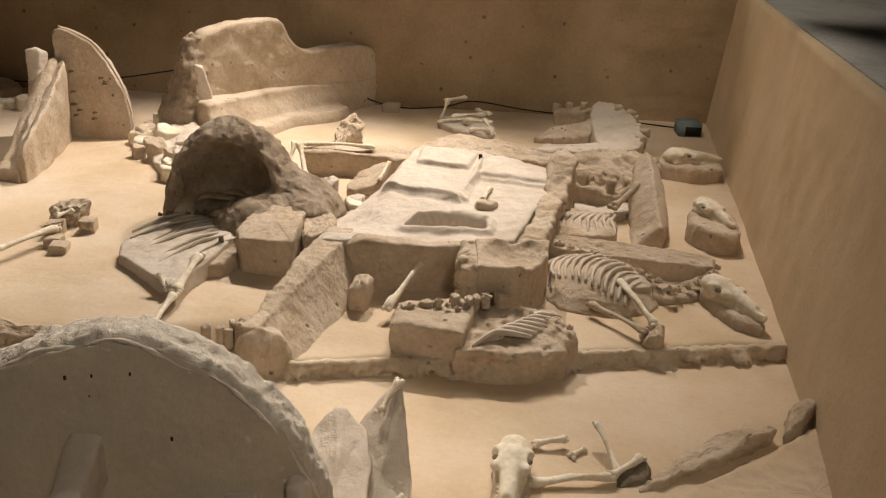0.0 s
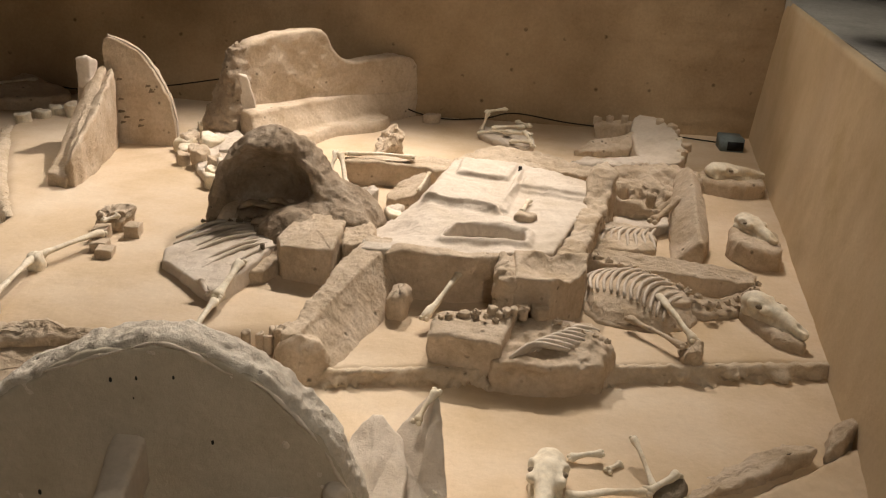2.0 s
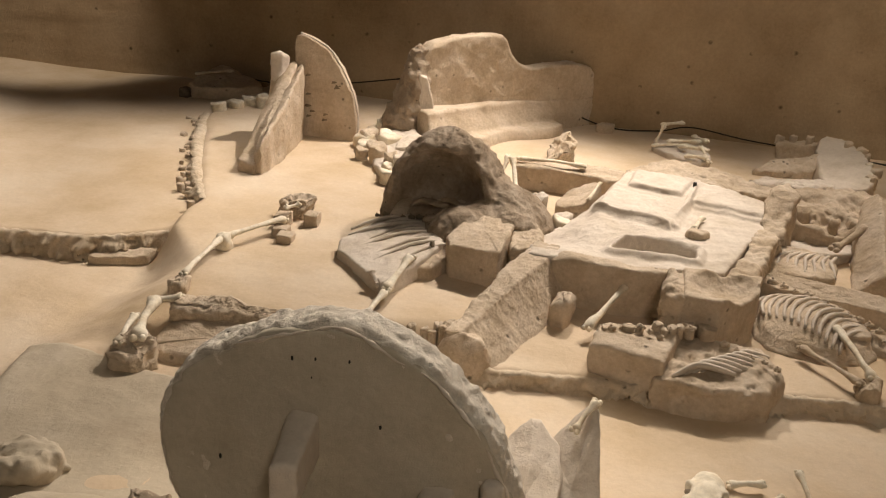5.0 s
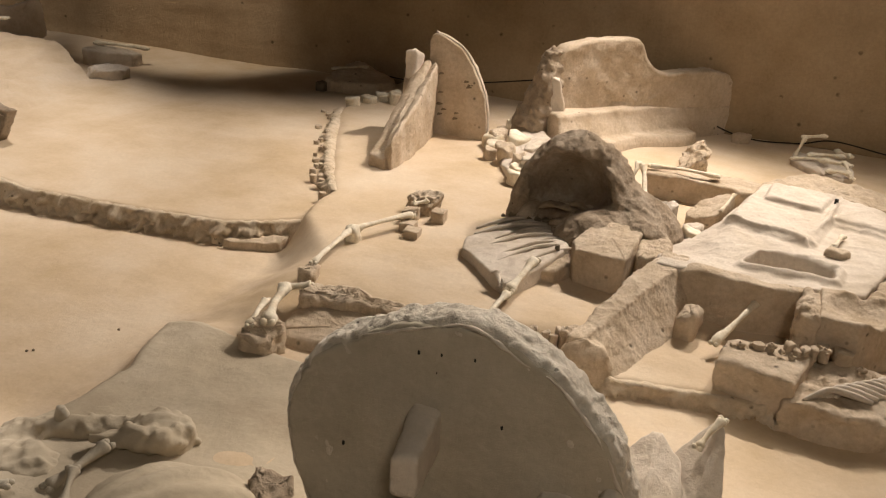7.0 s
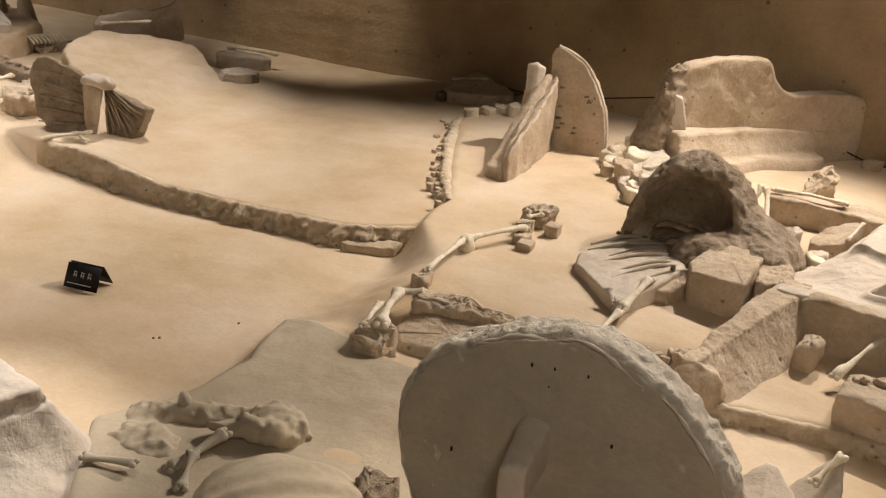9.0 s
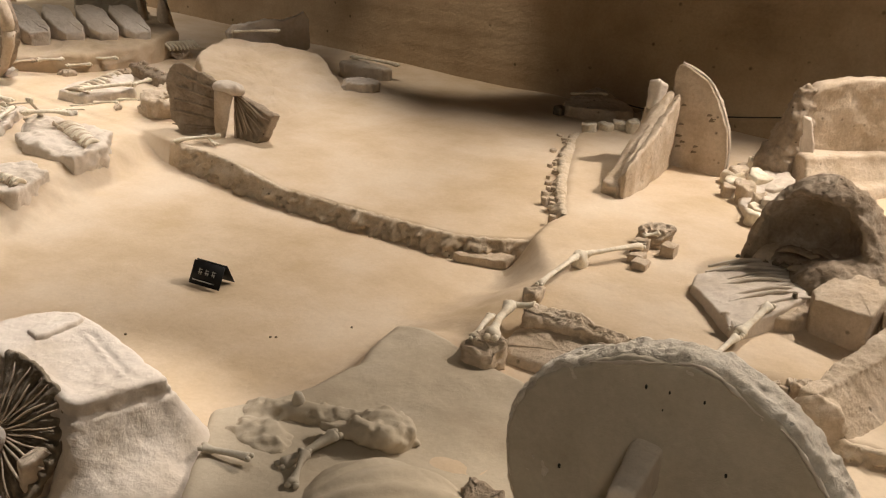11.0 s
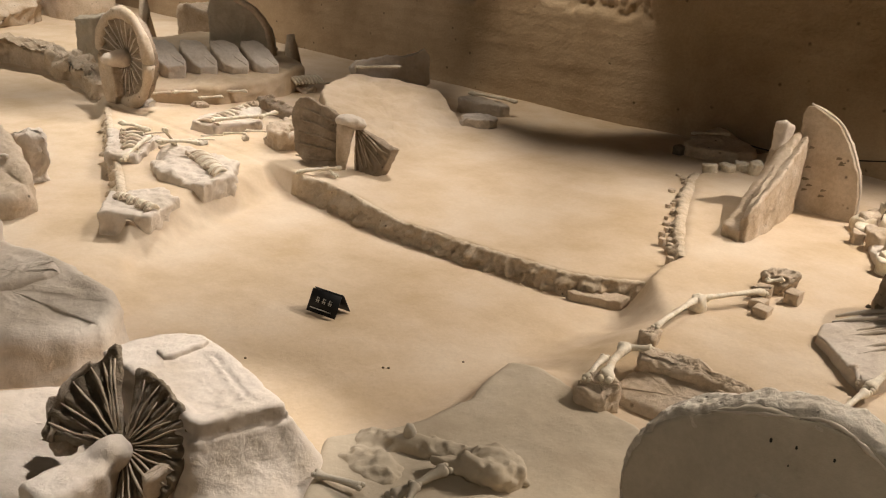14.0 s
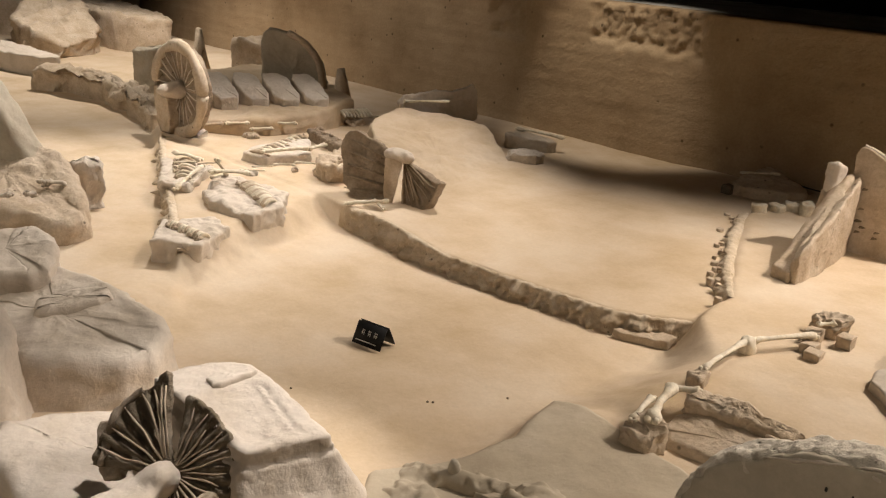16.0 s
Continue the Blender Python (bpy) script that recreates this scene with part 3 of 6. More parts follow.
disc = sculpt("disc", wheel_face, (-0.62, -0.05, -0.12), (0.6, 0.1, 0.98), 0.0085, GREY, wheel, rough=0.003, freq=6)
sculpt("rim", wheel_rim, (-0.64, -0.05, -0.12), (0.62, 0.18, 1.0), 0.0085, CRUST, wheel, "crumbly grey rim round the disc", rough=0.0075, freq=20, fine=0.9)
# pale tubes also draw the light that the broken edge catches
for a0, a1 in ((66, 98), (99, 128), (30, 60), (2, 27)):
    line = arc_line(a0, a1, 26)
    part("lip", tube(bmesh.new(), line, [0.0015 + 0.006 * smooth(0, 6, i) * smooth(26, 18, i) * (0.7 + 0.3 * math.sin(i * 0.9)) for i in range(26)], 7, 1.0, 0.004, a0), DUST, disc, "pale broken edge of the face, lightened as lit")
sculpt("axle_end", lambda x, y, z: column(x, y, z, [(-0.15, 0.05), (-0.05, 0.05), (-0.018, -0.235), (-0.098, -0.25)], 0.47, 0.635 - 0.02 * ramp(0.0, -0.24, y), 0.02), (-0.2, -0.3, 0.42), (0.04, 0.1, 0.68), 0.009, DUST, wheel, "worn axle end standing out from the disc", rough=0.006, freq=9)
sculpt("lower_block", lambda x, y, z: column(x, y, z, [(0.28, 0.05), (0.37, 0.05), (0.37, -0.2), (0.26, -0.22)], -0.12, 0.47 + 0.1 * (x - 0.3), 0.015), (0.2, -0.26, -0.14), (0.44, 0.1, 0.55), 0.01, DUST, wheel, "pale block beside the disc", rough=0.006, freq=9)
sculpt("curved_fillet", lambda x, y, z: np.maximum(beam(x, y, z, (0.475, -0.01, 0.5), (0.52, -0.03, 0.1), 0.035, 0.05), y - 0.03), (0.38, -0.12, 0.0), (0.6, 0.06, 0.56), 0.01, DUST, wheel, "pale curved fillet inside the rim", rough=0.005)
holes = random.Random(4)
# flat black blobs stand for the shade inside small holes
for u, v, r in ((-0.13, 0.80, 0.006), (-0.06, 0.81, 0.005), (0.04, 0.82, 0.005), (-0.07, 0.75, 0.003), (0.14, 0.63, 0.008), (0.18, 0.58, 0.005), (0.42, 0.5, 0.009), (-0.36, 0.42, 0.007), (0.27, 0.53, 0.004)):
    bm = bmesh.new()
    bmesh.ops.create_icosphere(bm, subdivisions=1, radius=r, matrix=W @ Matrix.Translation((u, v, 0.016 - 0.012 * smooth(0.2, 0.5, math.hypot(u, v - HUB)))) @ Matrix.Diagonal((0.8, 1.5, 0.4, 1)))
    part("hole", bm, VOID, disc, "small black blob for the shade in a hole")

# ---- slabs at the back ----
fin = base("earth_fin", (-2.57, 6.78, 0), "upright pale loess slab with a curved worn edge", "slab")
fin_slab = part("slab", prism([(0.02, -0.1), (0.01, 0.24), (-0.02, 0.36), (-0.08, 0.48), (-0.15, 0.6), (-0.23, 0.69), (-0.35, 0.76), (-0.47, 0.79), (-0.5, 0.7), (-0.49, 0.5), (-0.52, 0.3), (-0.5, -0.1)], -0.05, 0.03, turn=upright((0, 0, 0), (1, 0)), bevel=0.008, rough=0.009, back=True, freq=11), LOESS, fin)
edge = [(0.015, 0, 0.0), (0.01, 0, 0.24), (-0.08, 0, 0.49), (-0.23, 0, 0.7), (-0.46, 0, 0.795)]
# paler strip colours the slab's worn right edge as brightly lit
part("lit_edge", tube(bmesh.new(), bezier(edge, 6), [0.009] * 25, 7, 1, 0.004), DUST, fin_slab, "pale worn edge of the slab, coloured as lit")
for k in range(11):
    bm = prism([(0, 0), (0.03 + 0.02 * holes.random(), 0.008), (0.05, 0.02), (0.01, 0.025)], -0.02, 0.004, turn=upright((-0.44 + 0.33 * holes.random(), -0.03, 0.05 + 0.45 * holes.random()), (1, 0.0)), bevel=0.003, rough=0.003, step=0.012)
    part("flake", bm, DARK, fin_slab, "thin dark flake on the slab face")
wedge = base("earth_wedge", (-2.9, 6.2, 0), "loess wedge rising towards the upright slab", "slab")
part("wedge_body", prism([(-0.03, -0.5, 0.15), (0.05, -0.52, 0.22), (0.02, 0.0, 0.42), (-0.06, 0.52, 0.6), (-0.2, 0.52, 0.5), (-0.1, 0.0, 0.38)], -0.15, rough=0.014, bevel=0.015), LOESS, wedge)
sculpt("crumbled_side", lambda x, y, z: carve(np.maximum(outline(x, y, [(-0.14, -0.5), (0.0, -0.54), (-0.04, 0.1), (-0.14, 0.52), (-0.36, 0.52), (-0.24, 0.1)]), z - 0.08 - 0.5 * ramp(-0.5, 0.55, y) + 0.8 * np.maximum(-0.16 - x, 0)), egg(x, y, z, (-0.36, 0.2, 0.4), (0.14, 0.22, 0.16)), 0.05), (-0.44, -0.6, -0.14), (0.06, 0.6, 0.72), 0.016, LOESS, wedge, "crumbled flank", rough=0.018, freq=6, seed=4)
part("white_knob", prism([(-0.3, 0.36, 0.66), (-0.2, 0.34, 0.68), (-0.16, 0.46, 0.64), (-0.26, 0.5, 0.66)], 0.45, rough=0.012, bevel=0.03, step=0.02), DUST, wedge, "whitish knob on top")

panel = base("buried_chariot", (-2.13, 7.03, 0), "tall pale loess chariot panel with stepped top", "chariot")
S = upright((0, 0, 0), (0.72, 0.70))
part("panel", prism([(0, -0.1), (0.0, 0.5), (0.05, 0.7), (0.12, 0.77), (0.4, 0.81), (0.74, 0.82), (0.80, 0.76), (0.85, 0.66), (0.95, 0.56), (1.1, 0.525), (1.3, 0.55), (1.55, 0.55), (1.68, 0.52), (1.75, 0.44), (1.78, -0.1)], -0.14, 0.0, turn=S, bevel=0.022, rough=0.012, back=True), LOESS, panel)
def bench_form(x, y, z):
    """A ledge along the panel's foot that narrows to its end and splays to the floor."""
    u, w = 0.717 * x + 0.697 * y, 0.697 * x - 0.717 * y
    depth = 0.01 + 0.2 * np.clip(1 - u / 1.0, 0, 1) + 0.12 * ramp(0.27, 0.0, z) * ramp(1.75, 0.9, u)
    d = np.maximum(np.maximum(w - depth, -0.05 - w), np.maximum(-0.04 - u, u - 1.74))
    low = np.maximum(np.maximum(w - depth - 0.12 - 0.05 * np.sin(u * 7), -w), np.maximum(-u + 0.1, u - 1.3))
    return np.minimum(np.maximum(d, z - 0.275 + 0.03 * ramp(0.5, 1.5, u)), np.maximum(low, z - 0.09))


sculpt("bench", bench_form, (-0.1, -0.4, -0.1), (1.65, 1.3, 0.33), 0.018, LOESS, panel, "splayed ledge before the panel", rough=0.007, freq=7)
part("return_wall", prism([(-0.05, -0.04), (-0.05, 0.5), (0.04, 0.46), (0.1, 0.2), (0.12, -0.05)], -0.02, 0.05, turn=upright((0.02, 0.0, 0.05), (0.95, 0.3)), bevel=0.012, rough=0.008, back=True), DUST, panel, "short pale return wall")
sculpt("crumbled_end", lambda x, y, z: blend(egg(x, y, z, (-0.06, 0.08, 0.25), (0.13, 0.16, 0.48)), egg(x, y, z, (-0.16, 0.0, 0.0), (0.16, 0.2, 0.32)), 0.1), (-0.4, -0.26, -0.1), (0.14, 0.32, 0.82), 0.016, BROWN, panel, "dark crumbled end of the panel", rough=0.022, freq=7, seed=8, fine=0.8)
part("corner_clod", prism([(1.32, 0.98), (1.46, 0.96), (1.5, 1.08), (1.36, 1.12)], -0.05, 0.07, rough=0.012), LOESS, panel)

chunk = random.Random(11)


def clods(name, label, line, count, size, tall, mat, group, spread=0.06, bone=0.0, low=-0.1):
    """Loose broken lumps along a line, each a thing of its own."""
    pts = bezier(line, 12)
    for k in range(count):
        p = pts[int((k + 0.5) / count * (len(pts) - 1))]
        s = size * (0.65 + 0.7 * chunk.random())
        x, y = p[0] + spread * (chunk.random() - 0.5), p[1] + spread * (chunk.random() - 0.5)
        turn0 = chunk.random() * 6
        ring = [(s * (0.7 + 0.5 * chunk.random()) * math.cos(turn0 + a), s * (0.7 + 0.5 * chunk.random()) * math.sin(turn0 + a)) for a in (0, 1.1, 2.2, 3.2, 4.3, 5.3)]
        h = tall * (0.5 + 0.8 * chunk.random())
        z = p[2] if len(p) > 2 else 0
        bm = prism([(u, v, h * (0.75 + 0.4 * chunk.random())) for u, v in ring], low, rough=s * 0.16, bevel=s * 0.2, step=max(0.014, s * 0.3), freq=16, seed=chunk.random() * 50)
        ob = link(name, bm, BONE if chunk.random() < bone else mat)
        ob.location = (x, y, z)
        tagged(ob, label, "clod", group)


clods("earth_clod", "broken pale earth clod beside the chariot panel", [(-2.42, 7.5, 0), (-2.4, 7.0, 0), (-2.42, 6.6, 0), (-2.25, 6.25, 0), (-1.98, 5.85, 0)], 15, 0.075, 0.12, LOESS, "clods by the panel", 0.16, 0.3)
clods("earth_clod", "jagged dusty clod near the panel", [(-2.25, 6.9, 0), (-2.1, 6.5, 0), (-1.95, 6.1, 0)], 9, 0.085, 0.15, DUST, "clods by the panel", 0.16, 0.4)
earth("earth_mound", "smooth pale earth heap among broken clods", [(-2.4, 6.9, 0.06), (-2.25, 6.2, 0.05), (-1.95, 5.8, 0.05), (-1.85, 6.0, 0.08), (-1.95, 6.6, 0.12), (-2.15, 6.98, 0.12)], -0.1, mat=DUST, category="mound", rough=0.02)
earth("jagged_clod", "jagged whitish clod on low bench", [(-1.06, 6.88, 0.05), (-0.9, 6.9, 0.1), (-0.86, 7.0, 0.2), (-0.95, 7.1, 0.2), (-1.08, 7.12, 0.1)], -0.08, mat=LOESS, category="clod", rough=0.03, freq=14)

# ---- the dark wheel arch and what leans on it ----
arch = base("wheel_arch", (-1.4, 5.2, 0), "brown crumbly earth arch of buried wheel, shade in its tone", "arch")
A = upright((0, 0, 0), (1, 0.1))
def arch_form(x, y, z):
    """A heaped shell with a deep hollow in front, a dusty skirt and a small niche beside it."""
    f = blend(egg(x, y, z, (-0.03, 0.02, 0.0), (0.41, 0.34, 0.62)), egg(x, y, z, (0.34, -0.02, 0.0), (0.3, 0.3, 0.33)), 0.1)
    f = carve(f, egg(x, y, z, (-0.06, -0.27, 0.30), (0.29, 0.37, 0.255)), 0.03)
    f = carve(f, egg(x, y, z, (-0.26, -0.34, 0.16), (0.2, 0.26, 0.2)), 0.05)
    f = blend(f, egg(x, y, z, (-0.02, -0.10, 0.10), (0.27, 0.13, 0.10)), 0.03)
    f = blend(f, egg(x, y, z, (0.14, -0.26, 0.02), (0.24, 0.24, 0.25)), 0.08)
    f = blend(f, egg(x, y, z, (0.42, -0.24, 0.0), (0.19, 0.2, 0.26)), 0.06)
    return carve(f, egg(x, y, z, (0.45, -0.40, 0.07), (0.085, 0.13, 0.13)), 0.015)


# the hollow's shade is partly in this darker earth colour
sculpt("arch_wall", arch_form, (-0.56, -0.56, -0.1), (0.74, 0.44, 0.68), 0.0125, BROWN, arch, rough=0.009, freq=9, seed=2, fine=1.0)
for k, (p, q, r) in enumerate((((-0.2, -0.17, 0.2), (0.06, -0.22, 0.23), 0.03), ((-0.1, -0.26, 0.14), (0.1, -0.3, 0.17), 0.035), ((-0.02, -0.2, 0.26), (0.12, -0.25, 0.24), 0.028))):
    part("broken_sherd", tube(bmesh.new(), bezier([p, Vector(p).lerp(Vector(q), 0.5) + Vector((0, 0, 0.025)), q], 5), [r * w for w in (0.3, 0.7, 0.9, 1, 1, 1, 0.95, 0.9, 0.8, 0.6, 0.25)], 9, 0.55, 0.02, k + 2), BROWN, arch, "broken curved sherd inside")
part("bone_chip", long_bone((0.43, -0.33, 0.12), (0.465, -0.325, 0.13), 0.012), BONE, arch, "white bone chip")
part("pipe_stub", tube(bmesh.new(), [(-0.28, -0.2, 0.1), (-0.27, -0.1, 0.13), (-0.24, 0.05, 0.14)], [0.05, 0.055, 0.05], 12, 1, 0.004), LOESS, arch, "short round stub")
part("shelf_stick", long_bone((-0.1, -0.13, 0.22), (0.1, -0.14, 0.24), 0.014), LOESS, arch)

ribs = base("rib_cage_slab", (-1.6, 4.6, 0), "pale earth slab bearing thin ribs", "slab")
part("slab", prism([(-0.33, -0.02, 0.06), (-0.04, -0.3, 0.07), (0.12, -0.47, 0.08), (0.2, -0.2, 0.1), (0.3, 0.15, 0.13), (0.03, 0.46, 0.13), (-0.19, 0.4, 0.09)], -0.1, rough=0.008, bevel=0.015), DUST, ribs)
for k in range(10):
    f = k / 9
    p, q = Vector((0.02, 0.44, 0.13)).lerp(Vector((0.3, 0.1, 0.13)), f), Vector((-0.3, 0.22, 0.07)).lerp(Vector((0.02, -0.22, 0.07)), f)
    part("rib", rib(p - Vector((0, 0, 0.012)), q + Vector((0.05 * math.sin(k * 2.3), 0, -0.004)), 0.02, 0.0075, (0.0, 0.03 + 0.015 * math.sin(k * 1.9), 0)), DUST, ribs)
for k in range(7):
    p = Vector((-0.2, 0.42, 0.1)).lerp(Vector((0.12, 0.36, 0.15)), k / 6)
    part("vertebra", vertebra(p, (1, -0.2, 0), 0.026, k), DARK, ribs)
part("peg", tube(bmesh.new(), [(0.24, 0.02, 0.06), (0.235, 0.02, 0.15)], [0.018, 0.014], 7, 1, 0.004), DARK, ribs)
part("foot_stub", long_bone((0.08, -0.42, 0.05), (0.02, -0.36, 0.09), 0.02), DUST, ribs)
leg = base("leg_bones", (-1.46, 4.1, 0.03), "two jointed pale leg bones on floor", "bone", "leg bones")
part("upper_bone", long_bone((0.03, 0.34, 0.09), (0.0, 0.02, 0.035), 0.026), BONE, leg)
part("lower_bone", long_bone((0.0, 0.0, 0.03), (-0.02, -0.32, 0.01), 0.022, 3), BONE, leg)

earth("earth_block", "square loess block with darker front faces", [(-1.31, 4.54, 0.19), (-0.98, 4.48, 0.2), (-0.96, 4.6, 0.22), (-0.96, 4.95, 0.23), (-1.2, 4.95, 0.24)], -0.1, bevel=0.014, rough=0.009)
earth("earth_block", "small crumbly loess block beside square block", [(-0.96, 4.6, 0.18), (-0.8, 4.66, 0.18), (-0.8, 4.95, 0.2), (-0.96, 4.95, 0.2)], -0.1, bevel=0.02, rough=0.016)
earth("earth_step", "low loess step beside a rib slab", [(-1.42, 4.42, 0.07), (-1.3, 4.46, 0.08), (-1.2, 4.9, 0.1), (-1.4, 4.9, 0.12)], -0.1, rough=0.012)

# ---- the open chariot box in the middle ----
box = base("chariot_box", (-0.2, 5.0, 0), "flat pale loess chariot floor with raised seams", "chariot")
FLOOR_EDGE = [(-0.62, -0.56), (-0.42, -0.55), (-0.1, -0.53), (0.23, -0.46), (0.36, -0.38), (0.5, 0.1), (0.72, 0.72), (0.22, 1.06), (-0.24, 1.1), (-0.4, 0.4), (-0.62, 0.0), (-0.64, -0.3)]


def box_floor(x, y, z):
    """A dusty chariot floor: stepped boards at the back, low seams, and a dark slot near its front."""
    h = 0.225 + 0.02 * ramp(-0.3, -0.5, y) + 0.008 * gritty(x, y, z * 0, 4.0, 3)
    h = h - 0.10 * ramp(-0.3, -0.62, x) * ramp(-0.45, -0.1, y)
    for pts, rise in (([(-0.37, 0.3), (0.06, 0.15), (0.17, 0.56), (0.26, 1.1), (-0.24, 1.1)], 0.034), ([(0.2, 0.64), (0.63, 0.52), (0.72, 0.76), (0.26, 1.06)], 0.045), ([(-0.2, 0.76), (0.12, 0.68), (0.2, 1.0), (-0.18, 1.06)], 0.03)):
        h = h + rise * ramp(0.012, -0.012, outline(x, y, pts) + 0.012 * gritty(x, y, z * 0, 11.0, 5))
    for a, b in (((0.25, 1.08), (0.1, 0.2)), ((-0.37, 0.3), (0.06, 0.15)), ((0.2, 0.62), (0.62, 0.5))):
        d = beam(x, y, z * 0, (*a, 0), (*b, 0), 0, 0)
        h = h + 0.022 * ramp(0.034, 0.01, d + 0.01 * gritty(x, y, z * 0, 9.0, 2))
    lip = outline(x, y, [(-0.21, -0.33), (0.2, -0.31), (0.22, -0.14), (0.0, -0.08), (-0.14, -0.14)])
    h = h + 0.035 * ramp(0.05, 0.0, np.abs(lip - 0.02)) - 0.2 * ramp(0.0, -0.025, outline(x, y, [(-0.23, -0.31), (0.21, -0.30), (0.22, -0.16), (0.0, -0.09), (-0.16, -0.14)]))
    f = column(x, y, z, FLOOR_EDGE, -0.12, h, 0.012)
    return carve(f, egg(x, y, z, (0.0, -0.17, 0.12), (0.2, 0.13, 0.07)), 0.01)


sculpt("floor_slab", box_floor, (-0.72, -0.64, -0.08), (0.8, 1.16, 0.38), 0.0125, DUST, box, rough=0.007, freq=10, fine=0.6)
sculpt("front_wall", lambda x, y, z: column(x, y, z, [(-0.5, -0.57), (-0.1, -0.6), (0.12, -0.55), (0.12, -0.47), (-0.1, -0.5), (-0.46, -0.47)], -0.12, 0.255 - 0.02 * ramp(-0.4, -0.5, x), 0.02), (-0.56, -0.66, -0.1), (0.2, -0.42, 0.3), 0.011, LOESS, box, "plain upright front wall", rough=0.010, freq=9)
sculpt("right_ridge", lambda x, y, z: column(x, y, z, [(0.36, -0.42), (0.48, -0.46), (0.63, 0.1), (0.80, 0.68), (0.74, 0.82), (0.64, 0.74), (0.52, 0.2)], -0.12, 0.20 + 0.04 * ramp(-0.4, 0.2, y) + 0.16 * ramp(0.4, 0.78, y), 0.02), (0.28, -0.54, -0.1), (0.92, 0.94, 0.44), 0.014, LOESS, box, "crumbly ridge along the side", rough=0.015, freq=8, seed=9, fine=1.0)
part("bone", long_bone((0.25, 0.36, 0.25), (0.2, 0.14, 0.255), 0.017), BONE, box, "short white bone")
part("clod", prism([(0.15, 0.05), (0.26, 0.03), (0.29, 0.12), (0.18, 0.15)], 0.15, 0.26, rough=0.012, step=0.02), LOESS, box)
part("dark_nail", tube(bmesh.new(), [(0.205, 0.88, 0.22), (0.2, 0.88, 0.3)], [0.014, 0.012], 7), CABLE, box, "dark stub")
bank = base("chariot_bank", (-0.8, 4.1, 0), "sloping loess side bank of chariot box", "bank")
def bank_form(x, y, z):
    """A ridge whose inner side slopes down to the floor and whose near end is cut off steeply."""
    s = np.clip((y + 0.44) / 0.9, 0, 1)
    top, foot = -0.22 + 0.30 * s, 0.02 + 0.25 * s
    h = 0.165 + 0.10 * s
    h = h * np.clip(1 - (x - top - 0.05) / (foot - top - 0.05), 0, 1) ** 0.9 - 0.03
    h = np.where(x < top + 0.05, 0.15 + 0.10 * s, np.maximum(h, -0.1))
    pts = [(-0.25, -0.45), (0.04, -0.46), (0.24, 0.36), (0.29, 0.5), (0.0, 0.52), (-0.1, 0.2)]
    return np.maximum(np.maximum(outline(x, y, pts), (z - h) * 0.75), -0.16 - z)


sculpt("bank_body", bank_form, (-0.32, -0.52, -0.14), (0.34, 0.58, 0.32), 0.011, LOESS, bank, rough=0.006, freq=10, fine=0.8)
sculpt("front_foot", lambda x, y, z: egg(x, y, z, (-0.15, -0.43, -0.02), (0.13, 0.09, 0.17)), (-0.32, -0.58, -0.14), (0.02, -0.3, 0.2), 0.011, LOESS, bank, "crumbled front foot", rough=0.012, freq=10)
earth("floor_stub", "small loess stub on the chariot floor", [(-0.66, 4.16, 0.12), (-0.56, 4.15, 0.13), (-0.54, 4.28, 0.15), (-0.63, 4.3, 0.14)], -0.1, category="stub", bevel=0.03, rough=0.012)
lb = base("leg_bones", (-0.4, 4.25, 0.03), "slanting white bone leaning on block", "bone", "leg bones")
part("bone", long_bone((-0.06, -0.17, 0.03), (0.1, 0.2, 0.14), 0.022, 6), BONE, lb)
loose = base("tilted_block", (-0.72, 5.72, 0), "small tilted loess block with white edge", "earth block")
part("block", prism([(-0.1, -0.12, 0.1), (0.1, -0.1, 0.16), (0.16, 0.15, 0.22), (0.06, 0.2, 0.2), (-0.12, 0.1, 0.1)], -0.1, rough=0.012, bevel=0.012), LOESS, loose)
part("white_edge", long_bone((0.09, -0.08, 0.17), (0.14, 0.14, 0.22), 0.012), BONE, loose)
clods("earth_clod", "small broken pale clod beside chariot floor", [(-0.95, 5.7, 0), (-0.75, 5.35, 0), (-0.7, 5.1, 0)], 9, 0.06, 0.13, DUST, "clods by the chariot", 0.12, 0.35)

centre = base("centre_block", (0.1, 4.28, 0), "square loess block with hollow top and crusted edge", "earth block")
def scooped(x, y, z):
    f = column(x, y, z, [(-0.15, -0.15), (0.02, -0.16), (0.2, 0.06), (0.23, 0.24), (-0.15, 0.2)], -0.15, 0.285, 0.012)
    return carve(f, egg(x, y, z, (0.05, 0.06, 0.36), (0.2, 0.2, 0.15)), 0.012)


sculpt("block", scooped, (-0.22, -0.22, -0.12), (0.3, 0.3, 0.34), 0.0095, LOESS, centre, rough=0.007, freq=9)
sculpt("crusted_post", lambda x, y, z: column(x, y, z, [(-0.24, -0.12), (-0.14, -0.16), (-0.13, 0.16), (-0.22, 0.18)], -0.15, 0.27, 0.03), (-0.32, -0.24, -0.12), (-0.08, 0.26, 0.34), 0.0095, LOESS, centre, "crusted knobbly post", rough=0.014, freq=14, fine=1.0)
for k in range(12):
    p = Vector((-0.21, -0.16 + 0.008 * k, 0.02 + 0.022 * k))
    bm = bmesh.new()
    bmesh.ops.create_icosphere(bm, subdivisions=2, radius=0.022 + 0.01 * chunk.random())
    for v in bm.verts:
        v.co += shake(v.co + p * 3, 0.012, 30, k) + p
    part("crust", bm, LOESS, centre, "crusty lump")
lump = base("front_lump", (0.0, 3.86, 0), "loess lump holding ribs and spine", "skeleton block")
